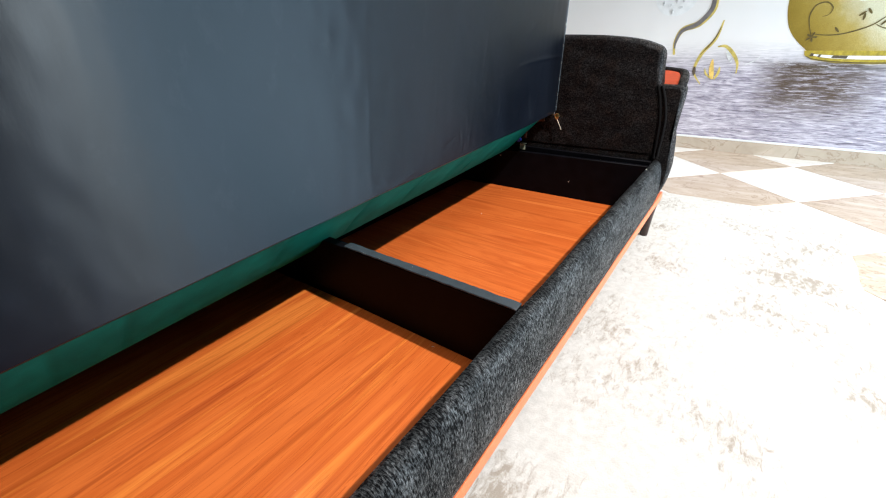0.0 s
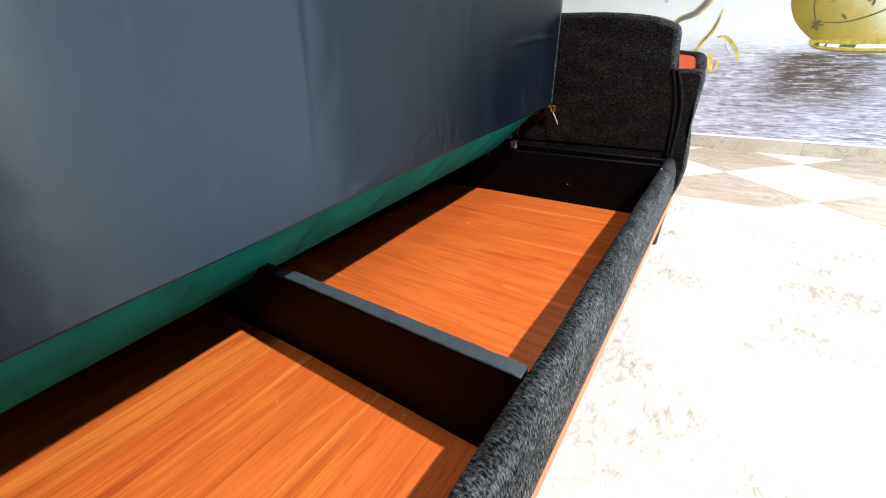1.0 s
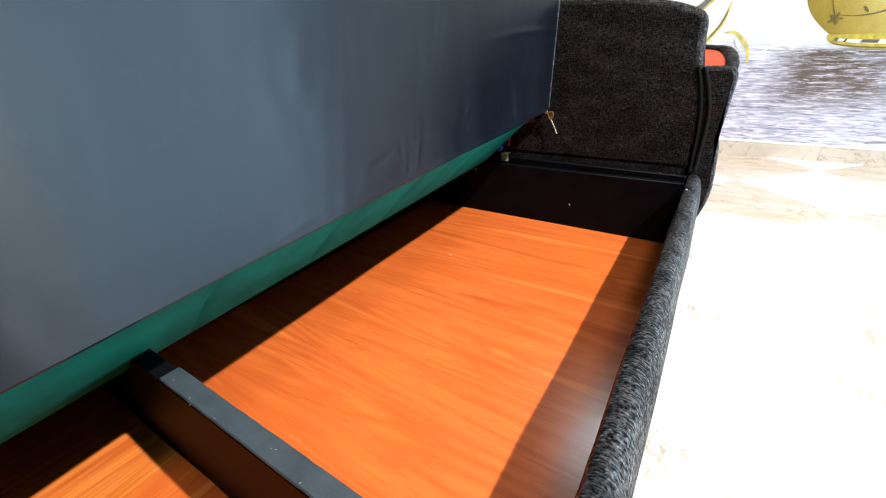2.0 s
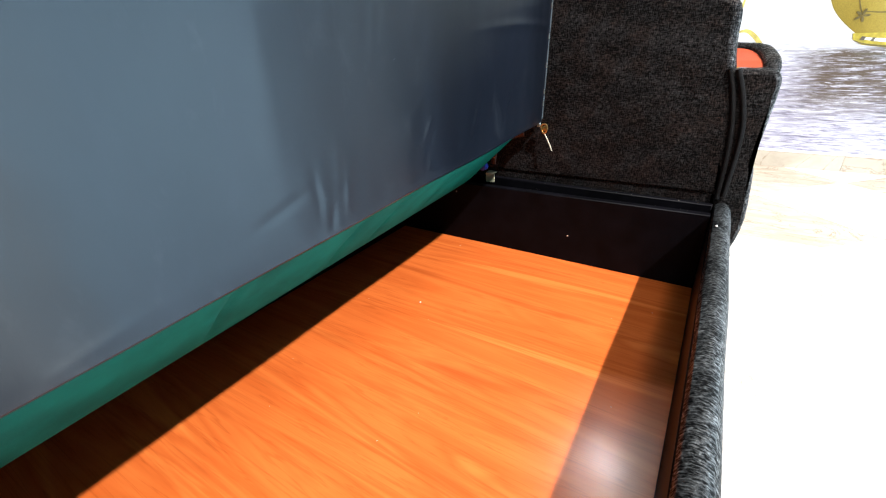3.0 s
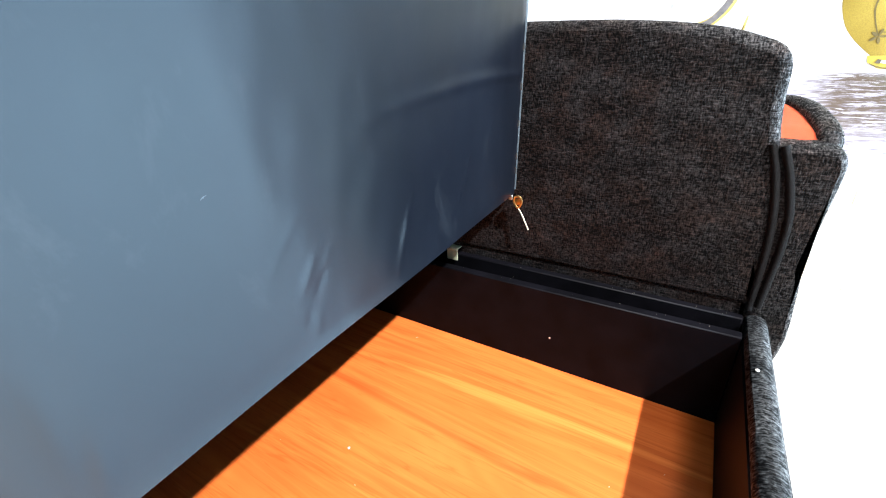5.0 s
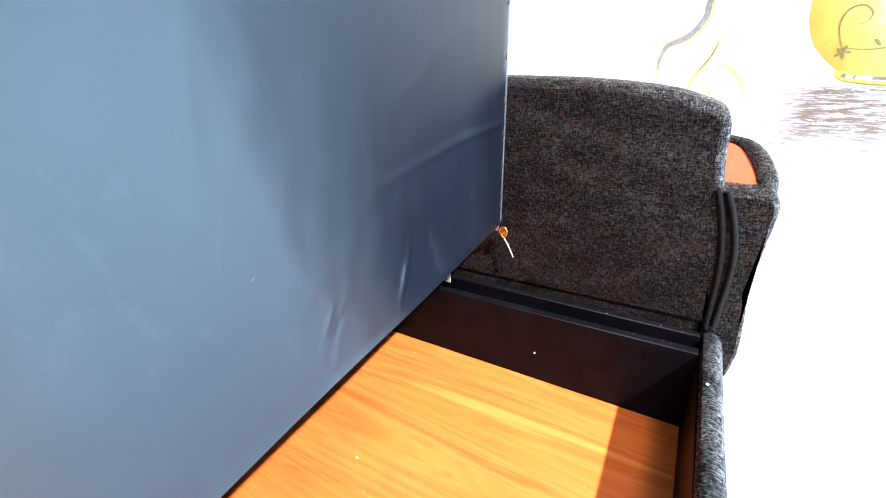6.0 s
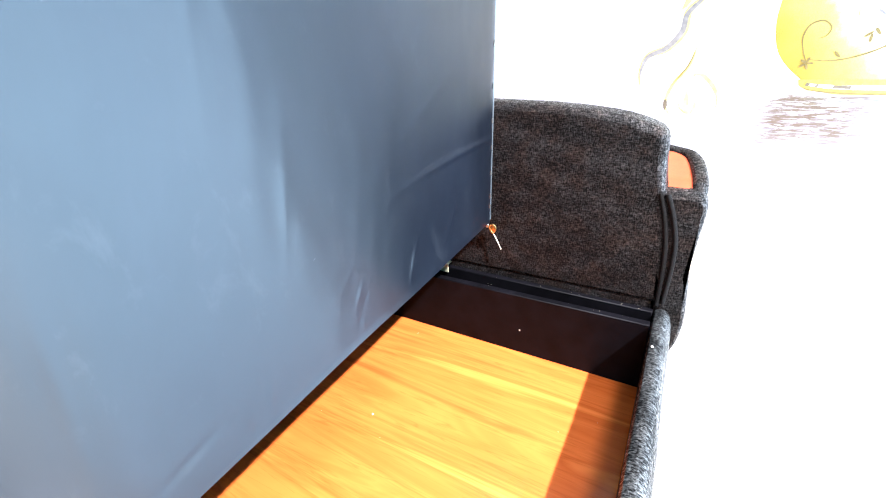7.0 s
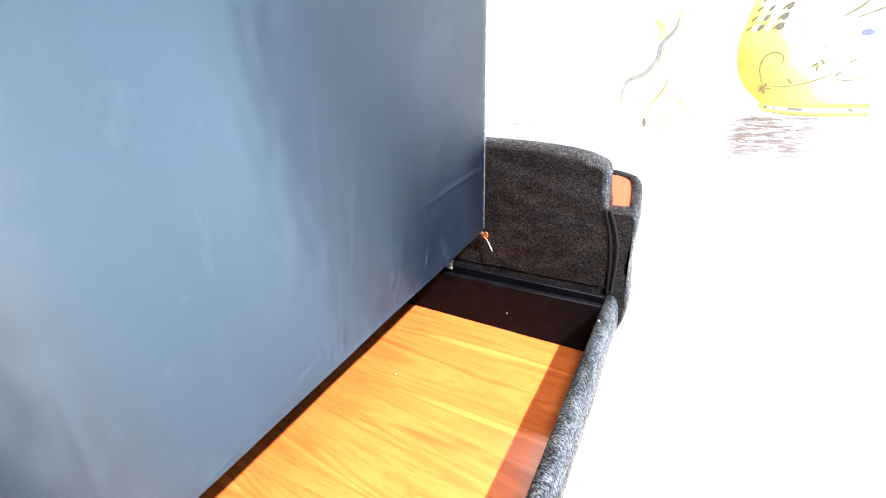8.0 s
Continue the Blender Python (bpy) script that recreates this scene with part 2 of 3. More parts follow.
def along_y(outline, stations, bulge=0.0, seed=0.0):
    """A body with an x-z outline. stations: (y, inset): the outline drawn in by inset at each y, to round the ends."""
    bm = bmesh.new()
    n = len(outline)
    pts = [Vector((p[0], p[1])) for p in outline]
    area = sum(pts[i].x * pts[(i + 1) % n].y - pts[(i + 1) % n].x * pts[i].y for i in range(n))
    sign = 1 if area > 0 else -1
    normals = []
    for i in range(n):
        d = pts[(i + 1) % n] - pts[i - 1]
        normals.append(Vector((d.y, -d.x)).normalized() * sign)
    rings = []
    for y, inset in stations:
        ring = []
        for p, nn in zip(pts, normals):
            w = bulge * noise.noise(Vector((p.x * 6 + seed, y * 6, p.y * 6))) if bulge else 0
            q = p - nn * (inset - w)
            ring.append(bm.verts.new((q.x, y, q.y)))
        rings.append(ring)
    for a, b in zip(rings, rings[1:]):
        for i in range(n):
            bm.faces.new((a[i], a[(i + 1) % n], b[(i + 1) % n], b[i]))
    caps = [bm.faces.new(rings[0]), bm.faces.new(rings[-1])]
    bmesh.ops.triangulate(bm, faces=caps, ngon_method="EAR_CLIP")
    return bm


def tube(points, radius, sides=8, flat=1.0, taper=None):
    bm = bmesh.new()
    rings = []
    for i, p in enumerate(points):
        p = Vector(p)
        d = (Vector(points[min(i + 1, len(points) - 1)]) - Vector(points[max(i - 1, 0)])).normalized()
        up = Vector((0, 1, 0)) if abs(d.y) < 0.9 else Vector((1, 0, 0))
        a = d.cross(up).normalized()
        b = d.cross(a)
        r = radius * (taper(i / (len(points) - 1)) if taper else 1)
        rings.append([bm.verts.new(p + a * r * math.cos(2 * math.pi * k / sides) + b * r * flat * math.sin(2 * math.pi * k / sides)) for k in range(sides)])
    for a, b in zip(rings, rings[1:]):
        for k in range(sides):
            bm.faces.new((a[k], a[(k + 1) % sides], b[(k + 1) % sides], b[k]))
    bm.faces.new(rings[0])
    bm.faces.new(rings[-1])
    return bm


def turned(profile, sides=16):
    """A body turned about z from (radius, z) pairs."""
    bm = bmesh.new()
    rings = [[bm.verts.new((r * math.cos(2 * math.pi * k / sides), r * math.sin(2 * math.pi * k / sides), z)) for k in range(sides)] for r, z in profile]
    for a, b in zip(rings, rings[1:]):
        for k in range(sides):
            bm.faces.new((a[k], a[(k + 1) % sides], b[(k + 1) % sides], b[k]))
    bm.faces.new(rings[0])
    bm.faces.new(rings[-1])
    return bm


def moved(bm, m):
    bmesh.ops.transform(bm, matrix=m, verts=bm.verts)
    return bm


# ---- the room ----
WALL_Y = 2.67
X0, X1, Y0 = -2.6, EAST, -3.4
floor = tagged(part("floor", block(X0 - 0.2, X1 + 0.2, Y0 - 0.2, WALL_Y + 0.2, -0.15, -0.012), "grout", smooth=False), "tiled floor of beige and white marble squares", "floor", kind="structure")
tagged(part("wall_north", block(X0 - 0.2, X1 + 0.2, WALL_Y, WALL_Y + 0.15, -0.012, CEILING), "white_paint", smooth=False), "white painted wall behind the printed mural", "wall", kind="structure")
# unseen south, west and east walls and ceiling, grey to hold down fill light
tagged(part("wall_south", block(X0 - 0.2, X1 + 0.2, Y0 - 0.15, Y0, -0.012, CEILING), "bounce_grey", smooth=False), "unseen wall closing the showroom, grey to limit bounced light", "wall", kind="structure")
tagged(part("wall_west", block(X0 - 0.15, X0, Y0, WALL_Y, -0.012, CEILING), "bounce_grey", smooth=False), "unseen wall behind the sofa, grey to limit bounced light", "wall", kind="structure")
wy0, wy1, wz0, wz1 = WINDOW
wall_east = tagged(new("wall_east"), "unseen wall with a broad shop window, grey to limit bounced light", "wall", kind="structure")
for a in ((Y0, wy0, -0.012, CEILING), (wy1, WALL_Y, -0.012, CEILING), (wy0, wy1, -0.012, wz0), (wy0, wy1, wz1, CEILING)):
    part("wall_piece", block(X1, X1 + 0.15, *a), "bounce_grey", wall_east, smooth=False)
tagged(part("ceiling", block(X0 - 0.2, X1 + 0.2, Y0 - 0.2, WALL_Y + 0.2, CEILING, CEILING + 0.1), "bounce_grey", smooth=False), "unseen plain ceiling, grey to limit bounced light", "ceiling", kind="structure")

window = tagged(new("window_1"), "white framed shop window in the east wall", "window", kind="structure")
for a in ((wy0, wy0 + 0.05, wz0, wz1), (wy1 - 0.05, wy1, wz0, wz1), (wy0 + 0.05, wy1 - 0.05, wz0, wz0 + 0.05), (wy0 + 0.05, wy1 - 0.05, wz1 - 0.05, wz1)):
    part("frame_bar", block(X1 + 0.08, X1 + 0.13, *a, 0.004, 1), "white_paint", window)

baseboard = tagged(new("baseboard"), "beige marble skirting tiles along the mural wall", "skirting", kind="structure")
for i in range(14):
    a = X0 + 0.44 * i + 0.02
    part("tile", block(a, min(a + 0.4394, X1), WALL_Y - 0.011, WALL_Y - 0.001, -0.004, 0.072, 0.0015, 1), "skirting", baseboard)
part("cap", block(X0, X1, WALL_Y - 0.014, WALL_Y - 0.001, 0.0725, 0.082, 0.002, 1), "white_paint", baseboard, "thin white strip on the skirting")

# ---- the printed mural ----
MY = WALL_Y - 0.004


def mural_print():
    """Pale sky over rippled lilac water, as printed."""
    m, nt, b = material("mural_print", 0.45, 0, 0.4)
    tc = nt.nodes.new("ShaderNodeTexCoord")
    sep = nt.nodes.new("ShaderNodeSeparateXYZ")
    nt.links.new(tc.outputs["Object"], sep.inputs[0])

    def spread(sock, a, b):
        n = nt.nodes.new("ShaderNodeMapRange")
        n.interpolation_type = "SMOOTHSTEP"
        n.inputs[1].default_value, n.inputs[2].default_value = a, b
        nt.links.new(sock, n.inputs[0])
        return n.outputs[0]

    def times(p, q):
        n = nt.nodes.new("ShaderNodeMath")
        n.operation = "MULTIPLY"
        nt.links.new(p, n.inputs[0])
        nt.links.new(q, n.inputs[1])
        return n.outputs[0]

    low = spread(sep.outputs["Z"], 0.66, 0.44)
    ripple = noise_tex(nt, coords(nt, (8, 1, 88)), 1, 6, 0.70, 1.3)
    fine = noise_tex(nt, coords(nt, (10, 1, 105)), 1, 4, 0.7, 0.8)
    waves = ramp(nt, ripple, [(0.34, (0.13, 0.115, 0.15)), (0.43, (0.29, 0.26, 0.33)), (0.52, (0.47, 0.43, 0.50)), (0.66, (0.76, 0.72, 0.78))])
    glints = ramp(nt, fine, [(0.34, (0.55, 0.52, 0.55)), (0.5, (1, 1, 1))])
    water = mix(nt, 0.7, waves, glints, "MULTIPLY")
    shade = times(times(spread(sep.outputs["X"], 0.14, 0.34), spread(sep.outputs["Z"], 0.16, 0.36)), times(spread(sep.outputs["Z"], 0.535, 0.505), spread(sep.outputs["X"], 0.85, 0.55)))
    streaks = ramp(nt, noise_tex(nt, coords(nt, (10, 1, 130)), 1, 6, 0.72, 1.2), [(0.37, (0, 0, 0)), (0.52, (1, 1, 1))])
    air = ramp(nt, noise_tex(nt, coords(nt), 1.6, 3), [(0.3, (0.81, 0.78, 0.77)), (0.7, (0.87, 0.85, 0.835))])
    warm = spread(sep.outputs["Z"], 0.85, 1.5)
    air = mix(nt, warm, air, (0.82, 0.76, 0.62))
    lows = times(low, ramp(nt, ripple, [(0.25, (1, 1, 1)), (0.9, (0.85, 0.85, 0.85))]))
    nt.links.new(mix(nt, times(shade, streaks), mix(nt, lows, air, water), (0.085, 0.056, 0.037)), b.inputs["Base Color"])
    return m


def gold_print():
    m, nt, b = material("gold_print", 0.45, 0, 0.4)
    tc = nt.nodes.new("ShaderNodeTexCoord")
    sep = nt.nodes.new("ShaderNodeSeparateXYZ")
    nt.links.new(tc.outputs["Object"], sep.inputs[0])
    n = nt.nodes.new("ShaderNodeMapRange")
    n.inputs[1].default_value, n.inputs[2].default_value = 0.24, 0.80
    nt.links.new(sep.outputs["X"], n.inputs[0])
    wob = nt.nodes.new("ShaderNodeMath")
    wob.operation = "MULTIPLY_ADD"
    wob.inputs[1].default_value = 0.35
    nt.links.new(noise_tex(nt, coords(nt), 9, 4), wob.inputs[0])
    lift = nt.nodes.new("ShaderNodeMath")
    lift.operation = "MULTIPLY_ADD"
    lift.inputs[1].default_value = 1.5
    nt.links.new(sep.outputs["Z"], lift.inputs[0])
    tall = nt.nodes.new("ShaderNodeMath")
    tall.operation = "ADD"
    tall.inputs[1].default_value = -1.15
    nt.links.new(n.outputs[0], tall.inputs[0])
    nt.links.new(tall.outputs[0], lift.inputs[2])
    nt.links.new(lift.outputs[0], wob.inputs[2])
    body = ramp(nt, wob.outputs[0], [(0.10, (0.26, 0.17, 0.018)), (0.34, (0.37, 0.255, 0.042)), (0.58, (0.50, 0.37, 0.10)), (0.80, (0.76, 0.71, 0.52))])
    glitter = ramp(nt, noise_tex(nt, coords(nt), 260, 2), [(0.35, (0.72, 0.70, 0.6)), (0.65, (1, 1, 1))])
    nt.links.new(mix(nt, 0.8, body, glitter, "MULTIPLY"), b.inputs["Base Color"])
    return m


M.update(
    mural=mural_print(), gold=gold_print(),
    gold_rich=plain("rich_gold_print", (0.42, 0.31, 0.035), 0.45, 0, 0.3, 50, 0),
    gold_line=plain("gold_line_print", (0.13, 0.09, 0.025), 0.45, 0, 0.3, 60, 0),
    gold_pale=plain("pale_gold_print", (0.58, 0.45, 0.12), 0.45, 0, 0.3, 40, 0),
    grey_line=plain("grey_line_print", (0.17, 0.155, 0.155), 0.45, 0, 0.3, 50, 0),
    amber=plain("amber_print", (0.78, 0.52, 0.14), 0.45, 0, 0.25, 40, 0),
    pearl=plain("pearl_print", (0.82, 0.82, 0.82), 0.45, 0, 0.08, 26, 0),
    silver=plain("silver_print", (0.62, 0.62, 0.62), 0.45, 0, 0.35, 70, 0),
    dark_print=plain("dark_print", (0.10, 0.075, 0.05), 0.45, 0, 0.3, 60, 0),
    violet=plain("violet_print", (0.10, 0.09, 0.50), 0.45, 0, 0.3, 90, 0),
    blush=plain("blush_print", (0.66, 0.42, 0.36), 0.45, 0, 0.2, 40, 0),
)
mural = tagged(part("wall_mural", block(X0, 1.6, MY, WALL_Y - 0.0005, 0.083, CEILING), "mural", smooth=False), "printed wall mural of a golden vase on rippled water", "mural")


def printed(name, outline, mat, layer, label=""):
    """A flat printed shape on the mural, from an x-z outline."""
    bm = bmesh.new()
    y = MY - 0.0012 * layer
    front = [bm.verts.new((x, y, z)) for x, z in outline]
    back = [bm.verts.new((x, MY + 0.001, z)) for x, z in outline]
    bm.faces.new(front)
    for i in range(len(front)):
        bm.faces.new((front[i], front[i - 1], back[i - 1], back[i]))
    return part(name, bm, mat, mural, label, smooth=False)


def stroke(name, pts, width, mat, layer, label=""):
    """A brush stroke that swells and tapers along a smooth line."""
    line = smooth_line([(x, z) for x, z in pts], 8)
    n = len(line) - 1
    left, right = [], []
    for i, p in enumerate(line):
        d = (line[min(i + 1, n)] - line[max(i - 1, 0)]).normalized()
        w = width * (0.25 + 0.75 * math.sin(math.pi * min(0.96, 0.04 + i / n)))
        left.append((p.x - d.y * w / 2, p.y + d.x * w / 2))
        right.append((p.x + d.y * w / 2, p.y - d.x * w / 2))
    bm = bmesh.new()
    y = MY - 0.0012 * layer
    a = [bm.verts.new((x, y, z)) for x, z in left]
    b = [bm.verts.new((x, y, z)) for x, z in right]
    for i in range(n):
        bm.faces.new((a[i], a[i + 1], b[i + 1], b[i]))
    return part(name, bm, mat, mural, label, smooth=False)


def oval(cx, cz, rx, rz, n=28, turn=0.0):
    out = []
    for k in range(n):
        a = 2 * math.pi * k / n
        x, z = rx * math.cos(a), rz * math.sin(a)
        out.append((cx + x * math.cos(turn) - z * math.sin(turn), cz + x * math.sin(turn) + z * math.cos(turn)))
    return out


# vase body, foot and collar
VX = 0.665
side_line = [(p.x, p.y) for p in smooth_line([(0.390, 0.572), (0.331, 0.623), (0.286, 0.677), (0.258, 0.744), (0.245, 0.82), (0.247, 0.895)], 5)]
printed("vase_body", side_line + [(2 * VX - x, z) for x, z in reversed(side_line)], "gold", 1, "printed golden vase body with glitter")
printed("vase_foot", [(0.378, 0.575), (0.384, 0.552), (0.42, 0.530), (0.52, 0.515), (VX, 0.510), (0.81, 0.515), (0.91, 0.530), (0.946, 0.552), (0.95, 0.575), (0.80, 0.574), (VX, 0.573), (0.50, 0.574)], "gold_rich", 2, "printed polished foot ring")
stroke("foot_mark", [(0.41, 0.556), (0.50, 0.545), (VX, 0.541), (0.84, 0.545), (0.92, 0.556)], 0.017, "pearl", 3)
stroke("foot_mark", [(0.39, 0.548), (0.43, 0.533), (0.52, 0.521), (VX, 0.516), (0.82, 0.521), (0.92, 0.536)], 0.006, "gold_line", 3.4)
for a, b, z in ((0.405, 0.424, 0.556), (0.44, 0.455, 0.551), (0.498, 0.565, 0.545), (0.72, 0.75, 0.543)):
    printed("foot_mark", [(a, z - 0.006), (b - 0.005, z - 0.009), (b, z + 0.005), (a + 0.006, z + 0.007)], "dark_print", 3.8)
for k, (a, b, z) in enumerate(((0.40, 0.50, 0.498), (0.47, 0.60, 0.487), (0.42, 0.47, 0.476), (0.62, 0.74, 0.492))):
    stroke("foot_mirror", [(a, z), ((a + b) / 2, z - 0.003), (b, z + 0.001)], 0.010, "grey_line" if k % 2 else "dark_print", 1)
for r, z in enumerate((0.897, 0.937, 0.977, 1.015)):  # twisted braid, dark and white by turns
    for x, w, h, mat in ((0.277, 0.009, 0.022, "gold_line"), (0.300, 0.014, 0.030, "pearl"), (0.318, 0.018 - 0.003 * r, 0.026, "dark_print"), (0.345, 0.020, 0.032, "pearl"), (0.372, 0.010, 0.024, "gold_line"), (0.392, 0.030 - 0.004 * r, 0.029, "dark_print"), (0.430, 0.030, 0.032, "pearl")):
        x += 0.30 * (z - 0.897) + 0.004 * math.sin(7 * r + 40 * x)
        stroke("collar_braid", [(x - 0.010, z), (x - 0.001, z + h * 0.5), (x + 0.010, z + h)], w, mat, 3 + x)
printed("vase_neck", [(0.250, 0.893), (0.262, 0.97), (0.278, 1.06), (1.052, 1.06), (1.068, 0.97), (1.08, 0.893)], "gold", 2)
# scrollwork on the body
stroke("scroll", [(0.388, 0.640), (0.362, 0.700), (0.352, 0.745), (0.366, 0.788), (0.405, 0.800), (0.436, 0.775), (0.430, 0.745), (0.405, 0.735)], 0.0065, "gold_line", 2)
stroke("scroll", [(0.390, 0.655), (0.45, 0.648), (0.504, 0.652), (0.562, 0.668), (0.616, 0.693), (0.660, 0.730), (0.720, 0.742)], 0.0065, "gold_line", 2.2)
stroke("scroll", [(0.620, 0.695), (0.66, 0.675), (0.71, 0.672), (0.77, 0.70), (0.84, 0.72)], 0.006, "gold_line", 2.4)
for cx, cz, a in ((0.482, 0.672, 2.3), (0.560, 0.742, 0.7), (0.585, 0.752, 2.2), (0.57, 0.728, 1.6), (0.652, 0.70, 0.9), (0.69, 0.752, 0.6)):
    printed("leaf", oval(cx, cz, 0.016, 0.0048, 14, a), "gold_line", 2.6)
for k in range(5):
    a = k * 1.257
    printed("petal", oval(0.388 + 0.014 * math.cos(a), 0.640 + 0.014 * math.sin(a), 0.012, 0.0045, 12, a), "gold_line", 3 + 0.1 * k)
# white blossom and gem
for k, (cx, cz, rx, rz, a) in enumerate(((0.60, 0.86, 0.10, 0.045, 0.5), (0.68, 0.93, 0.11, 0.05, 1.2), (0.78, 0.88, 0.10, 0.05, 2.5), (0.60, 0.97, 0.11, 0.05, 2.3), (0.53, 0.93, 0.09, 0.05, 1.5))):
    printed("blossom_petal", oval(cx, cz, rx, rz, 24, a), "pearl", 5 + 0.5 * k)
printed("gem", oval(0.706, 0.865, 0.021, 0.014, 16), "violet", 9, "printed violet gem")
stroke("blossom_edge", [(0.60, 0.93), (0.66, 0.97), (0.70, 1.03)], 0.010, "gold_line", 9)
stroke("blossom_edge", [(0.64, 0.92), (0.72, 0.95), (0.82, 1.00)], 0.008, "gold_line", 9.3)
stroke("blossom_edge", [(0.56, 0.83), (0.60, 0.80)], 0.008, "grey_line", 9)
# curling ribbons beside the vase
stroke("ribbon", [(-0.02, 1.01), (-0.042, 0.926), (-0.092, 0.87), (-0.100, 0.79), (-0.155, 0.722), (-0.235, 0.690), (-0.262, 0.620), (-0.255, 0.556)], 0.036, "gold_pale", 1)
stroke("ribbon", [(-0.03, 0.985), (-0.046, 0.92), (-0.096, 0.86), (-0.106, 0.79), (-0.160, 0.722), (-0.236, 0.686), (-0.259, 0.625), (-0.258, 0.590)], 0.024, "grey_line", 2)
stroke("ribbon", [(-0.03, 0.735), (-0.050, 0.640), (-0.105, 0.560), (-0.126, 0.465), (-0.078, 0.392)], 0.018, "gold_pale", 1)
stroke("ribbon", [(-0.036, 0.70), (-0.058, 0.635), (-0.11, 0.556)], 0.007, "gold_line", 2)
stroke("ribbon", [(-0.128, 0.490), (-0.122, 0.440)], 0.018, "dark_print", 2)
stroke("ribbon", [(-0.03, 0.598), (0.010, 0.600), (0.055, 0.562), (0.088, 0.510), (0.095, 0.455)], 0.018, "gold_pale", 1)
stroke("ribbon", [(0.022, 0.575), (0.058, 0.515)], 0.020, "silver", 2)
stroke("bud", [(-0.020, 0.420), (-0.034, 0.470), (-0.040, 0.530)], 0.026, "amber", 1)
stroke("bud", [(-0.010, 0.420), (0.004, 0.455), (0.006, 0.490)], 0.014, "gold_pale", 1.4)
stroke("bud", [(-0.030, 0.425), (-0.058, 0.450), (-0.070, 0.480)], 0.010, "gold_pale", 1.8)
stroke("ribbon", [(0.01, 0.99), (0.03, 0.93), (-0.02, 0.86)], 0.026, "blush", 1)
stroke("ribbon", [(-0.14, 0.98), (-0.10, 0.93), (-0.12, 0.88)], 0.030, "gold_pale", 1)
stroke("ribbon", [(-0.36, 0.98), (-0.33, 0.93), (-0.26, 0.90)], 0.012, "silver", 4)
# pearl ball
printed("pearl_ball", oval(-0.30, 0.875, 0.115, 0.108, 36), "pearl", 0.5, "printed white pearl ball")
for k in range(16):
    a, r = k * 2.4, 0.022 * math.sqrt(k)
    printed("facet", oval(-0.30 + r * math.cos(a), 0.875 + r * math.sin(a), 0.013, 0.007, 8, a * 1.7), "silver", 2.6 + 0.06 * k)
# white plinth beside the vase
printed("plinth", [(0.806, 0.477), (0.795, 0.578), (1.12, 0.582), (1.13, 0.477)], "pearl", 6)
stroke("plinth_edge", [(0.79, 0.474), (0.90, 0.472), (1.10, 0.473)], 0.006, "grey_line", 6.5)
# leafy twig on the water
stroke("twig", [(0.12, 0.500), (0.17, 0.525), (0.20, 0.560)], 0.006, "silver", 1)

# ---- the rug ----


def rug_material():
    m, nt, b = material("worn_rug", 0.9, 0, 0.2)
    v = coords(nt, (1, 1, 1))
    streak = noise_tex(nt, coords(nt, (11, 4.5, 1), (0, 0, 50)), 6, 6, 0.75, 0.5)
    patch = noise_tex(nt, v, 3.2, 4, 0.6)
    both = nt.nodes.new("ShaderNodeMath")
    both.operation = "MULTIPLY"
    nt.links.new(streak, both.inputs[0])
    nt.links.new(patch, both.inputs[1])
    worn = ramp(nt, both.outputs[0], [(0.265, (0, 0, 0)), (0.365, (1, 1, 1))])
    base = ramp(nt, noise_tex(nt, v, 60), [(0.3, (0.50, 0.485, 0.455)), (0.7, (0.62, 0.605, 0.575))])
    nt.links.new(mix(nt, worn, base, (0.34, 0.30, 0.255)), b.inputs["Base Color"])
    bump(nt, b, noise_tex(nt, v, 260), 0.5, 0.002)
    return m


M["rug"] = rug_material()


def rug():
    bm = bmesh.new()
    x0, x1, y0, y1 = -1.3, 0.61, -1.9, 1.635
    nx, ny = 40, 70
    grid = [[bm.verts.new((x0 + (x1 - x0) * i / nx, y0 + (y1 - y0) * j / ny, 0.011 + 0.0012 * noise.noise(Vector((i * 0.7, j * 0.7, 0))))) for i in range(nx + 1)] for j in range(ny + 1)]
    for j in range(ny + 1):
        for i in range(nx + 1):
            v = grid[j][i]
            if i in (0, nx):
                v.co.x += 0.006 * noise.noise(Vector((3, j * 0.45, 1)))
            if j in (0, ny):
                v.co.y += 0.006 * noise.noise(Vector((i * 0.45, 7, 1)))
    for j in range(ny):
        for i in range(nx):
            bm.faces.new((grid[j][i], grid[j][i + 1], grid[j + 1][i + 1], grid[j + 1][i]))
    rim = [e for e in bm.edges if e.is_boundary]
    out = bmesh.ops.extrude_edge_only(bm, edges=rim)
    for v in out["geom"]:
        if isinstance(v, bmesh.types.BMVert):
            v.co.z = 0.0
    return tagged(part("rug", bm, "rug"), "thin cream rug with worn taupe flecks on the tiles", "rug")


rug()

# ---- the sofa ----
H = 0.32
NEAR_END = -0.90
sofa = thing("sofa_bed", "black chenille sofa bed with its seat lifted over open storage", "sofa")


def steps(a, b, n):
    return [a + (b - a) * i / n for i in range(n + 1)]


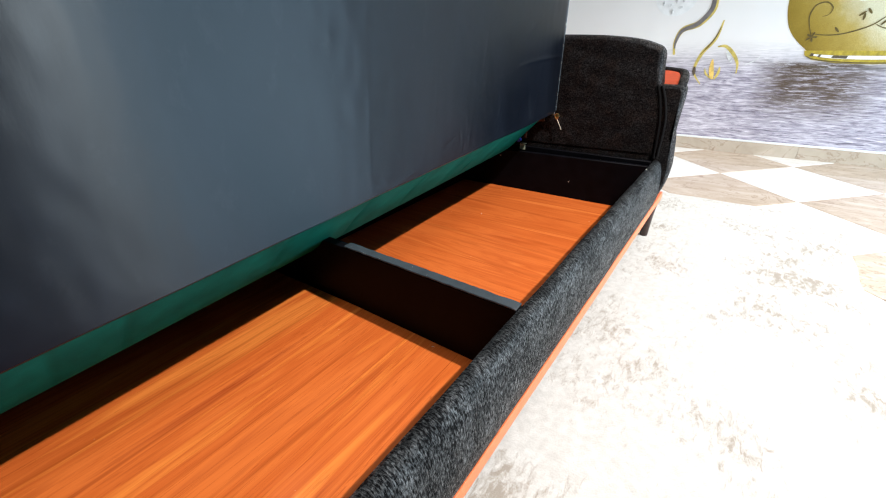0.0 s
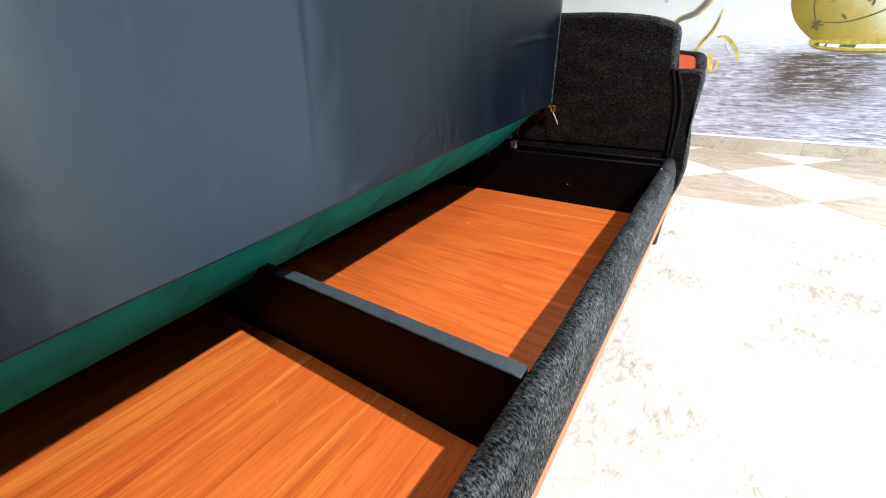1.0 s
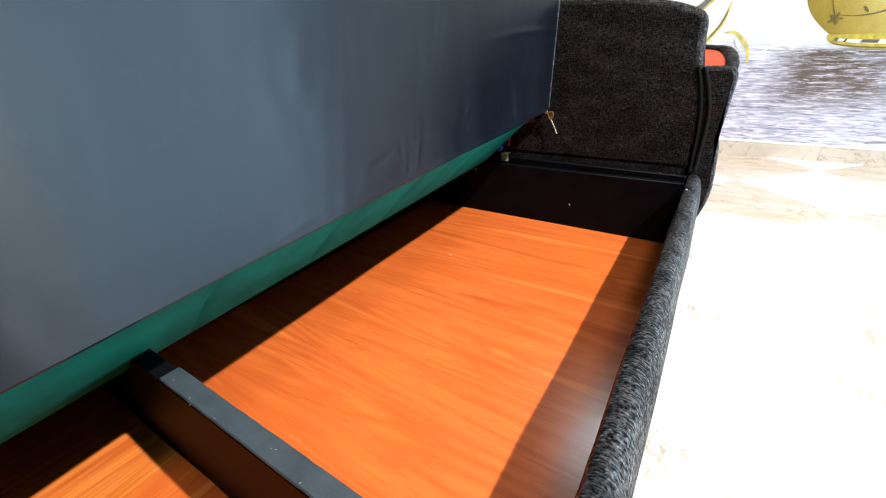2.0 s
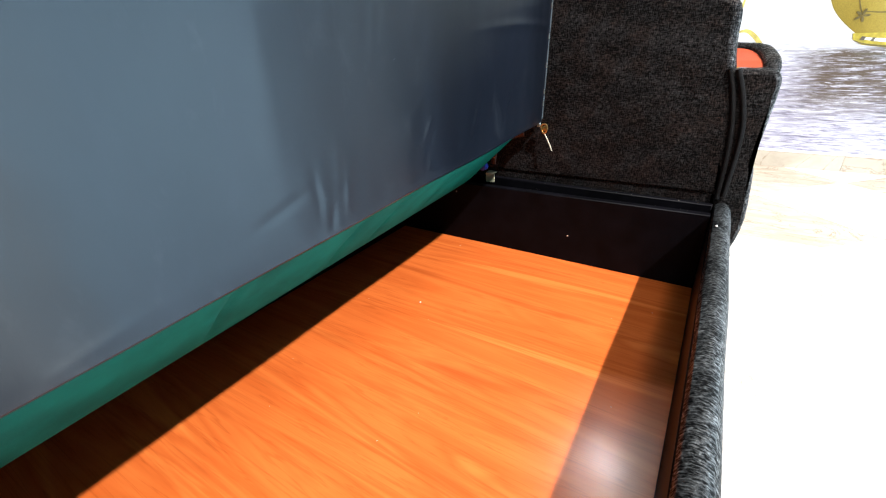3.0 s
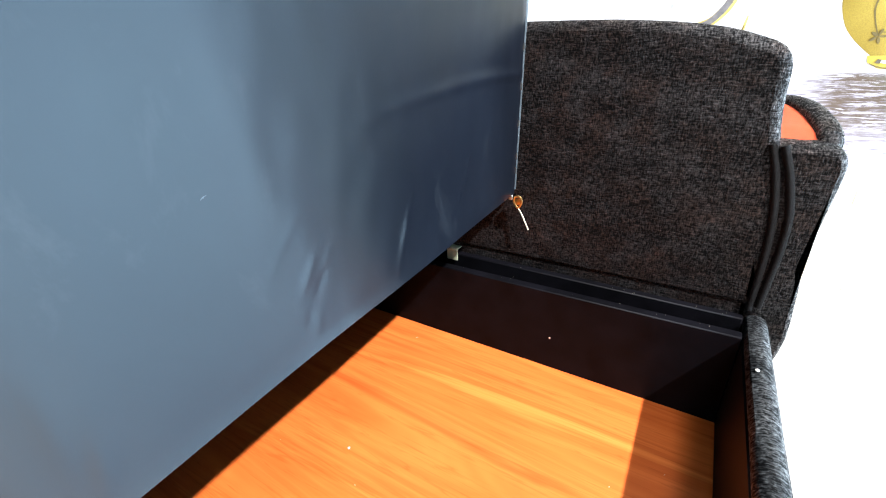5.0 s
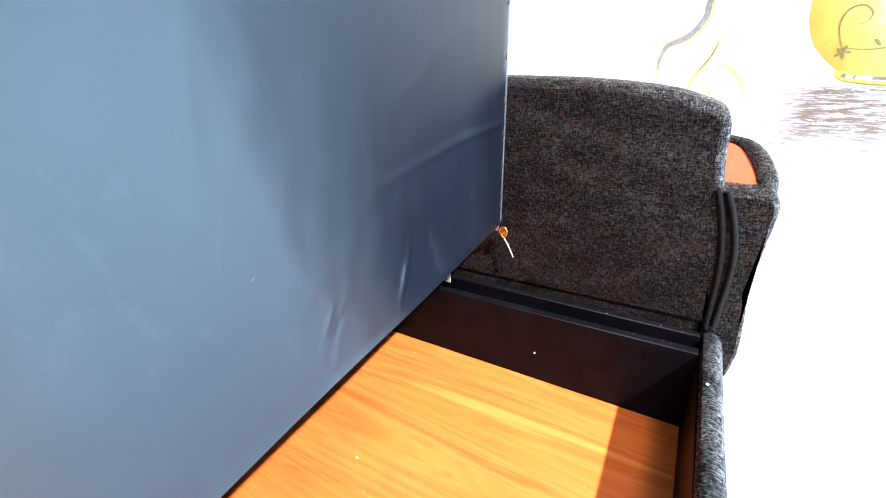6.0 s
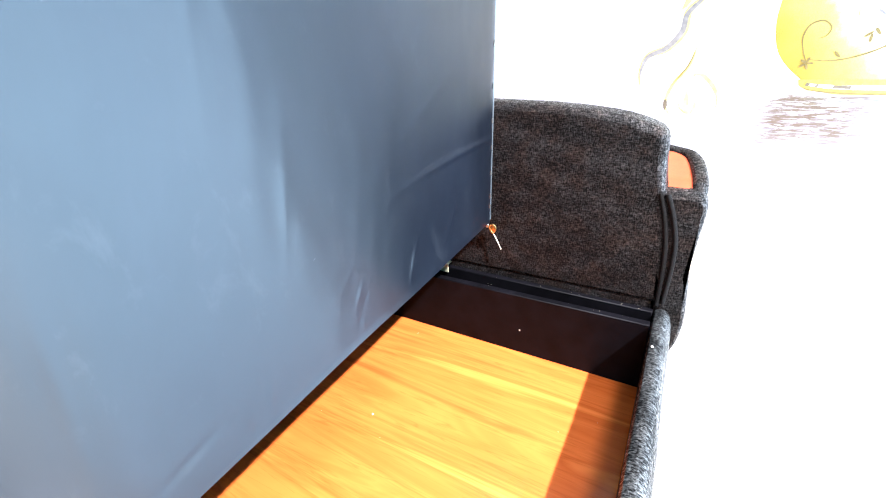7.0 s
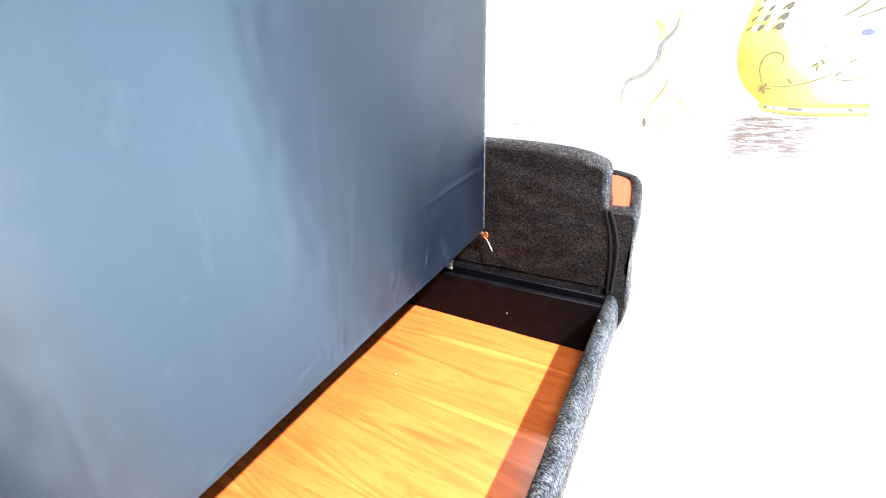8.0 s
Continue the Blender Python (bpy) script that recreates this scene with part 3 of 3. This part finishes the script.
# front rail, padded
crown = [(0.001, 0.160), (0.000, 0.300), (-0.002, 0.316), (0.001, 0.3235), (0.007, 0.327), (0.015, 0.327), (0.022, 0.323), (0.027, 0.314), (0.032, 0.295), (0.036, 0.265), (0.036, 0.235), (0.031, 0.200), (0.024, 0.170), (0.018, 0.160)]
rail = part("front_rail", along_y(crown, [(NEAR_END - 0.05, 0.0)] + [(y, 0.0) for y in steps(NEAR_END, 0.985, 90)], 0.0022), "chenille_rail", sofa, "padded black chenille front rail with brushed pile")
part("lining_board", block(-0.0025, 0.0, NEAR_END, 0.907, 0.1705, 0.306), "dark_board", rail)
part("trim_band", along_y([(0.008, 0.135), (0.024, 0.137), (0.027, 0.152), (0.025, 0.168), (0.008, 0.166)], [(NEAR_END - 0.05, 0.002)] + [(y, 0) for y in steps(NEAR_END, 1.15, 40)] + [(1.155, 0.003)], 0.001), "trim", sofa, "orange leatherette welt along the bottom")

# storage box
BACK = -0.68
front_board = block(BACK, -0.003, 0.908, 0.924, 0.15, H - 0.003, 0.0015, 1)
for v in front_board.verts:  # its upper edge falls off towards the back
    if v.co.z > 0.3:
        v.co.z += 0.010 * v.co.x
part("end_board", front_board, "dark_board", sofa)
part("end_board", block(BACK, -0.003, 0.944, 0.958, 0.15, H + 0.004, 0.0015, 1), "dark_board", sofa)
part("end_board", block(BACK, -0.002, NEAR_END - 0.017, NEAR_END, 0.15, H, 0.0015, 1), "dark_board", sofa)
part("back_board", block(BACK - 0.018, BACK, NEAR_END - 0.05, 0.953, 0.14, H, 0.0015, 1), "dark_board", sofa)
def askew(bm):
    for v in bm.verts:
        v.co.y -= 0.026 * v.co.x
    return bm


divider = part("divider", askew(block(BACK, -0.003, -0.010, 0.010, 0.1705, H - 0.001, 0.001, 1)), "dark_board", sofa, "black board between the two storage bays")
tape = block(-0.392, -0.003, -0.0098, 0.0108, H - 0.0005, H + 0.003, 0.001, 1)
bmesh.ops.subdivide_edges(tape, edges=[e for e in tape.edges if abs(e.verts[0].co.x - e.verts[1].co.x) > 0.1], cuts=40)
for v in tape.verts:  # ruffled where it is stapled down by the rail
    v.co.z += 0.0012 * noise.noise(Vector((v.co.x * 90, v.co.y * 60, 0))) * (1 + 1.5 * max(0, 1 + v.co.x / 0.08))
part("tape", askew(tape), "strip", divider, "slate grey cloth tape on the upper edge")
part("bottom_panel", block(BACK, -0.003, NEAR_END, -0.0003, 0.160, 0.182), "board_near", sofa, "cherry laminate panel with lengthwise grain", smooth=False)
part("bottom_panel", block(BACK, -0.003, 0.0003, 0.9075, 0.160, 0.170), "board_far", sofa, "cherry laminate panel with crosswise grain", smooth=False)
part("underframe", block(BACK, 0.010, NEAR_END - 0.05, 1.14, 0.138, 0.1585), "black_cloth", sofa, smooth=False)

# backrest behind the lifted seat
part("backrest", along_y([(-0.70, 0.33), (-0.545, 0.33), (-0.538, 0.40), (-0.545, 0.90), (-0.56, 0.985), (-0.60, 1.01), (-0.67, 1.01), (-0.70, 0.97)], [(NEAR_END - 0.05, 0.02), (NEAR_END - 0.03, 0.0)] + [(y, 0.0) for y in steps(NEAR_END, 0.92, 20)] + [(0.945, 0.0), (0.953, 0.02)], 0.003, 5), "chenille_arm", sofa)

# arms
PAD = [(-0.70, 0.330), (-0.70, 0.600), (-0.69, 0.650), (-0.65, 0.682), (-0.55, 0.695), (-0.42, 0.693), (-0.30, 0.689), (-0.217, 0.686), (-0.15, 0.680), (-0.096, 0.671), (-0.06, 0.660), (-0.038, 0.650), (-0.028, 0.632),
       (-0.0265, 0.604), (-0.022, 0.568), (-0.012, 0.525), (-0.004, 0.480), (0.001, 0.430), (0.005, 0.380), (0.007, 0.334)]
SHELL = [(-0.70, 0.170), (-0.06, 0.170), (-0.02, 0.170), (0.003, 0.171), (0.018, 0.180), (0.034, 0.213), (0.047, 0.255), (0.052, 0.298), (0.0485, 0.345), (0.0445, 0.382), (0.0405, 0.399), (0.0402, 0.408), (0.0420, 0.44), (0.0460, 0.49), (0.0478, 0.519), (0.0465, 0.534), (0.040, 0.545), (0.028, 0.549), (0.008, 0.549), (-0.03, 0.549), (-0.08, 0.549), (-0.70, 0.549)]

WELT_A = [(-0.0262, 0.550), (-0.0145, 0.512), (-0.005, 0.463), (-0.001, 0.415), (0.000, 0.37), (0.000, 0.334)]
WELT_B = [(-0.0148, 0.549), (-0.0015, 0.513), (0.0095, 0.468), (0.012, 0.43), (0.0115, 0.395), (0.009, 0.340)]


def arm(mirror):
    made = new("arm")
    made.parent = sofa
    pad = [Vector((p[0], p[1])) for p in smooth_line(PAD, 2)]
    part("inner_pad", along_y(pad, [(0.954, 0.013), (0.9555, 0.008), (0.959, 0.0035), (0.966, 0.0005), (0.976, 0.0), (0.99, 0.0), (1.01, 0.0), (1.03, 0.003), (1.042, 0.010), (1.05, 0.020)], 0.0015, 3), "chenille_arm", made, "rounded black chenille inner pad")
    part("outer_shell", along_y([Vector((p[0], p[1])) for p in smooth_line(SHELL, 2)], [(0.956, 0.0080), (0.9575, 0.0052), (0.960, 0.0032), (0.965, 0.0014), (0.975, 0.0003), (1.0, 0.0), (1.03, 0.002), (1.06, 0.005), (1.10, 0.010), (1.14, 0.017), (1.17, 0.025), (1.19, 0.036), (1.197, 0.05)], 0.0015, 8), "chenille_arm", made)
    ledge = bmesh.new()
    top = []
    for k in range(9):
        y = 0.998 + 0.168 * k / 8
        z = 0.553 + 0.021 * k / 8
        top.append([ledge.verts.new((x, y, z + 0.002 * math.sin(math.pi * min(1, max(0, (x + 0.10) / 0.12))) - (0.005 if x > 0.017 or k == 0 else 0))) for x in (-0.50, -0.25, -0.10, -0.06, -0.03, -0.01, 0.005, 0.014, 0.024 - 0.012 * (k / 8) ** 3)])
    for a, b in zip(top, top[1:]):
        for c in range(len(a) - 1):
            ledge.faces.new((a[c], a[c + 1], b[c + 1], b[c]))
    bmesh.ops.solidify(ledge, geom=ledge.faces[:], thickness=-0.012)
    part("inlay", ledge, "inlay", made, "smooth orange leatherette top of the armrest")
    rim = smooth_line([(-0.50, 1.180, 0.576), (-0.20, 1.180, 0.576), (-0.06, 1.172, 0.573), (-0.018, 1.160, 0.570), (0.006, 1.138, 0.569), (0.018, 1.10, 0.566), (0.0245, 1.055, 0.560), (0.028, 1.02, 0.553), (0.0285, 0.998, 0.544), (0.024, 0.985, 0.528)], 6)
    part("rim", tube([(p.x + 0.0028, p.y + 0.0028, p.z + 0.001) for p in rim], 0.0125, 12), "chenille_arm", made)
    for line in (WELT_A, WELT_B):
        part("piping", tube(smooth_line([(x, 0.9555, z) for x, z in line], 6), 0.0044, 12), "piping", made, "smooth black piping")
    if mirror:
        for o in made.children:
            for v in o.data.vertices:
                v.co.y = -0.0 - v.co.y
            o.data.flip_normals()
    return made


arm(False)
arm(True)


def leg(x, y):
    bm = turned([(0.012, 0.0), (0.0135, 0.003), (0.015, 0.03), (0.019, 0.08), (0.024, 0.12), (0.026, 0.137)], 14)
    moved(bm, pose(x, y, 0.011, 0, 0, 0))
    return part("leg", bm, "leg", sofa, "tapered dark-stained wooden leg")


for lx in (0.0, -0.62):
    for ly in (1.09, -1.09):
        leg(lx, ly)

# lifted seat
seat = new("lifted_seat")
seat.parent = sofa
SEAT_TOP = 1.06


def seat_x(z):
    return -0.333 + (z - 0.43) * 0.03


def seat_low(y):
    return 0.427 + 0.03 * y


FOLDS = [  # y, z, length, lean, height: creases in the slack cloth
    (0.535, 0.510, 0.025, 0.95, 0.0012), (0.546, 0.500, 0.020, 1.0, -0.0010), (0.555, 0.515, 0.018, 0.9, 0.0006), (0.530, 0.475, 0.012, 1.2, -0.0008), (0.537, 0.463, 0.012, 1.3, 0.0007), (0.520, 0.545, 0.03, 0.8, 0.0004),
    (0.36, 0.452, 0.02, 1.4, -0.0007), (0.30, 0.478, 0.05, 0.25, -0.001), (0.13, 0.435, 0.08, 0.2, 0.001), (-0.2, 0.50, 0.12, 1.3, 0.0002), (0.66, 0.50, 0.05, 1.2, 0.001),
    (0.72, 0.72, 0.10, 0.5, 0.0006), (0.40, 0.80, 0.20, 1.45, 0.0002), (0.05, 0.62, 0.2, 1.5, 0.0002), (0.78, 0.52, 0.05, 1.1, 0.0010),
    (0.375, 0.50, 0.06, 1.5, 0.0003), (0.345, 0.48, 0.04, 1.66, -0.0005), (0.385, 0.47, 0.03, 1.40, 0.0006), (0.25, 0.60, 0.16, 1.45, 0.0002), (0.45, 0.66, 0.12, 1.35, 0.0003),
]


def slack(y, z):
    w = 0.0026 * noise.noise(Vector((y * 2.2, z * 1.2, 0.3))) + 0.0004 * noise.noise(Vector((y * 9, z * 4, 5))) + 0.00025 * noise.noise(Vector((y * 40, z * 22, 9)))
    for fy, fz, length, lean, height in FOLDS:
        dy, dz = y - fy, z - fz
        along = dy * math.cos(lean) + dz * math.sin(lean)
        off = -dy * math.sin(lean) + dz * math.cos(lean)
        w += height * math.exp(-(along / (length * 0.6)) ** 2 - (off / (0.0032 if 0.5 <= fy < 0.6 else 0.0045)) ** 2) * (0.5 if 0.5 <= fy < 0.6 else 0.8)
    if y > 0.6:  # ridge where the cloth is pulled over the frame
        w += 0.0022 * math.exp(-((z - 0.628 + 0.25 * (y - 0.85) ** 2) / 0.006) ** 2) * min(1, (y - 0.6) / 0.2)
    return w


def underside():
    """The lining cloth stretched over the seat's underside, with slack folds."""
    bm = bmesh.new()
    ny, nz = 560, 170
    y0, y1 = -0.93, 0.952
    rows = []
    for j in range(nz + 1):
        row = []
        for i in range(ny + 1):
            y = y0 + (y1 - y0) * i / ny
            low = seat_low(y) - 0.007 - 0.003 * noise.noise(Vector((y * 5, 0, 2)))
            z = low + (SEAT_TOP - low) * j / nz
            edge = min(1, min(i, ny - i) / 6, min(j, nz - j) / 4)
            soft = (0.004 if j == 0 else 0) + (0.006 if i == ny else 0.001 if i == ny - 1 else 0)
            row.append(bm.verts.new((seat_x(z) + slack(y, z) * edge - soft, y, z)))
        rows.append(row)
    for a, b in zip(rows, rows[1:]):
        for i in range(ny):
            bm.faces.new((a[i], a[i + 1], b[i + 1], b[i]))
    # turned over the far side
    last = [r[-1] for r in rows]
    side = [bm.verts.new((v.co.x - 0.15, v.co.y + 0.001, v.co.z)) for v in last]
    for k in range(nz):
        bm.faces.new((last[k], side[k], side[k + 1], last[k + 1]))
    return bm


part("underside", underside(), "lining", seat, "navy non-woven lining, slack and dusty")


def cushion():
    bm = bmesh.new()
    ny = 300
    y0, y1 = -0.93, 0.906
    rings = []
    for i in range(ny + 1):
        y = y0 + (y1 - y0) * i / ny
        low = seat_low(y)
        d = low - 0.427
        fold = 0.002 * noise.noise(Vector((y * 12, 3, 1))) + 0.001 * noise.noise(Vector((y * 30, 3, 4))) + sum(0.004 * math.exp(-((y - p) / 0.006) ** 2) for p in (-0.46, -0.375, -0.12, 0.08, 0.27, 0.46, 0.55, 0.70))
        ring = [(-0.345, low - 0.002), (-0.38, low - 0.034 + fold), (-0.43, low - 0.082 + fold * 1.5), (-0.48, low - 0.131 + fold), (-0.502, low - 0.147), (-0.52, low - 0.125), (-0.53, 0.5 + d), (-0.52, SEAT_TOP - 0.05), (-0.48, SEAT_TOP), (-0.345, SEAT_TOP)]
        rings.append([bm.verts.new((x, y, z)) for x, z in ring])
    n = len(rings[0])
    for a, b in zip(rings, rings[1:]):
        for k in range(n):
            bm.faces.new((a[k], a[(k + 1) % n], b[(k + 1) % n], b[k]))
    bm.faces.new(rings[0])
    bm.faces.new(rings[-1])
    return bm


part("cushion", cushion(), "green", seat, "deep green velvet cushion side")

# pale scuffs rubbed into the lining
for y, z, length, lean in ((0.474, 0.592, 0.022, 0.42), (0.800, 0.475, 0.012, 0.4)):
    pts = []
    for k in range(7):
        a = (k / 6 - 0.5) * length
        py, pz = y + a * math.cos(lean), z + a * math.sin(lean)
        pts.append((seat_x(pz) + slack(py, pz) - 0.0005, py, pz))
    part("scuff", tube(pts, 0.0006, 6, 1.0, lambda t: 0.25 + 0.75 * math.sin(math.pi * (0.05 + 0.9 * t))), "strip", seat)

# seam tape down the seat's far edge, with staples
edge = [(seat_x(z) - 0.0025, 0.9505, z) for z in steps(0.458, 1.055, 24)]
seam = part("edge_tape", tube(edge, 0.0032, 6), "strip", seat, "grey tape along the lining's edge")
for z in (0.49, 0.512, 0.56, 0.61, 0.66, 0.72, 0.79, 0.86, 0.94):
    part("staple", block(seat_x(z) - 0.002, seat_x(z) + 0.0022, 0.943, 0.9442, z - 0.005, z + 0.004), "steel", seat, smooth=False)

# zip end with its cord
loop = [(0.0, 0.008), (-0.0045, 0.006), (-0.0065, 0.0), (-0.0045, -0.006), (0.0005, -0.0105), (0.005, -0.006), (0.0065, 0.0), (0.0045, 0.006), (0.0, 0.008)]
zipper = part("zip_pull", tube(smooth_line([(-0.325 + x, 0.944, 0.441 + z) for x, z in loop], 4), 0.0019, 8), "brass", seat, "small brass zip pull on a cord")
part("leaf", moved(turned([(0.001, -0.0012), (0.0052, -0.0008), (0.0052, 0.0008), (0.001, 0.0012)], 12), pose(-0.325, 0.945, 0.440, 90, 0, 0)), "brass", zipper)
part("stop", block(-0.338, -0.332, 0.938, 0.942, 0.443, 0.456, 0.001, 1), "steel", seat)
part("cord", tube(smooth_line([(-0.3245, 0.944, 0.431), (-0.319, 0.945, 0.422), (-0.312, 0.944, 0.410), (-0.305, 0.943, 0.396)], 4), 0.0012, 6), "string", seat)

# folding mechanism between seat and arm
arc = smooth_line([(-0.366, 0.938, 0.4285), (-0.380, 0.938, 0.426), (-0.395, 0.937, 0.420), (-0.417, 0.936, 0.407), (-0.431, 0.935, 0.384), (-0.434, 0.934, 0.358)], 5)
hinge = part("hinge_arm", tube(arc, 0.0062, 10, 0.4), "rust", seat, "rust-brown bent steel hinge arm")
for x, z, a in ((-0.387, 0.424, 20), (-0.432, 0.372, 70)):
    part("rivet", moved(turned([(0.001, -0.003), (0.0026, -0.002), (0.0030, 0.001), (0.0015, 0.0025)], 10), pose(x, 0.9345, z, 90, a, 0)), "copper", hinge)
part("bush", moved(turned([(0.003, -0.008), (0.008, -0.007), (0.008, 0.007), (0.003, 0.008)], 12), pose(-0.455, 0.929, 0.350, 90, 0, 0)), "blue", seat, "blue plastic bush")
bracket = part("clip", block(-0.456, -0.434, 0.940, 0.9425, 0.312, 0.334, 0.001, 1), "zinc", sofa, "pale bent metal clip on the end board")
part("flange", block(-0.456, -0.434, 0.9425, 0.960, 0.3325, 0.335, 0.001, 1), "zinc", bracket)
for x, z in ((-0.517, 0.289), (-0.246, 0.229)):
    part("screw", moved(turned([(0.0015, 0), (0.0016, 0.0005), (0.0007, 0.0009)], 10), pose(x, 0.908, z, 90, 0, 0)), "bright", sofa)
part("screw", moved(turned([(0.0016, 0), (0.0018, 0.0006), (0.0006, 0.001)], 10), pose(-0.43, 0.62, 0.170)), "bright", sofa)
part("tack", moved(turned([(0.002, 0), (0.0021, 0.001), (0.001, 0.002)], 8), pose(0.006, 0.834, 0.327)), "bright", sofa)

# floor tiles, laid diagonally, white and beige by turns, cut at the walls
SIDE, CX, CY = 0.455, 0.487, 2.145
half = SIDE / 2 - 0.0015
STEP = SIDE / math.sqrt(2)
BOUNDS = (X0 + 0.003, X1 - 0.003, Y0 + 0.003, WALL_Y - 0.003)


def tile_mesh(mat, x=None, y=0.0):
    bm = moved(block(-half, half, -half, half, -0.012, 0.0, 0.002, 1), pose(0, 0, 0, 0, 0, 45))
    if x is not None:  # cut where the tile meets a wall
        for co, no in (((BOUNDS[0] - x, 0, 0), (-1, 0, 0)), ((BOUNDS[1] - x, 0, 0), (1, 0, 0)), ((0, BOUNDS[2] - y, 0), (0, -1, 0)), ((0, BOUNDS[3] - y, 0), (0, 1, 0))):
            bmesh.ops.bisect_plane(bm, geom=bm.verts[:] + bm.edges[:] + bm.faces[:], plane_co=co, plane_no=no, clear_outer=True)
    me = None
    if bm.faces:
        me = bpy.data.meshes.new("tile")
        bm.to_mesh(me)
        me.materials.append(M[mat])
    bm.free()
    return me


KINDS = "tile_white", "tile_beige"
MESHES = [tile_mesh(k) for k in KINDS]
REACH = half * math.sqrt(2)
for i in range(-16, 12):
    for j in range(-16, 12):
        x, y = CX + STEP * (i + j), CY + STEP * (j - i)
        if not (BOUNDS[0] - REACH < x < BOUNDS[1] + REACH and BOUNDS[2] - REACH < y < BOUNDS[3] + REACH):
            continue
        whole = BOUNDS[0] + REACH < x < BOUNDS[1] - REACH and BOUNDS[2] + REACH < y < BOUNDS[3] - REACH
        me = MESHES[(i + j) % 2] if whole else tile_mesh(KINDS[(i + j) % 2], x, y)
        if me:
            t = new("tile", me)
            t.location, t.parent = (x, y, 0.0), floor


# lint and dust on the panels and ledges
def lint():
    rng = random.Random(4)
    bm = bmesh.new()

    def bit(x, y, z, size):
        a = rng.uniform(0, 3.1)
        dx, dy = size * math.cos(a), size * math.sin(a)
        w = 0.28
        vs = [bm.verts.new(p) for p in ((x - dx, y - dy, z), (x + dy * w, y - dx * w, z + size * 0.25), (x + dx, y + dy, z), (x - dy * w, y + dx * w, z + size * 0.3))]
        bm.faces.new(vs)

    for _ in range(14):
        bit(rng.uniform(-0.55, -0.02), rng.uniform(0.05, 0.90), 0.1704, rng.uniform(0.0006, 0.0014))
    for _ in range(12):
        bit(rng.uniform(-0.55, -0.02), rng.uniform(-0.8, -0.05), 0.1824, rng.uniform(0.0006, 0.0014))
    for _ in range(14):
        bit(rng.uniform(-0.42, -0.01), rng.uniform(0.909, 0.923), 0.3176, rng.uniform(0.0005, 0.0011))
    for _ in range(10):
        bit(rng.uniform(-0.40, -0.01), rng.uniform(0.945, 0.952), 0.3246, rng.uniform(0.0005, 0.0010))
    for _ in range(8):
        bit(rng.uniform(-0.38, -0.01), rng.uniform(-0.010, 0.010), 0.3234, rng.uniform(0.0006, 0.0012))
    bit(-0.485, 0.867, 0.1706, 0.0022)
    bit(-0.161, 0.003 - 0.02, 0.1826, 0.003)
    return tagged(part("lint", bm, "string", None, "", False), "tiny pale specks of lint on the panels", "lint", kind="stuff")


lint()
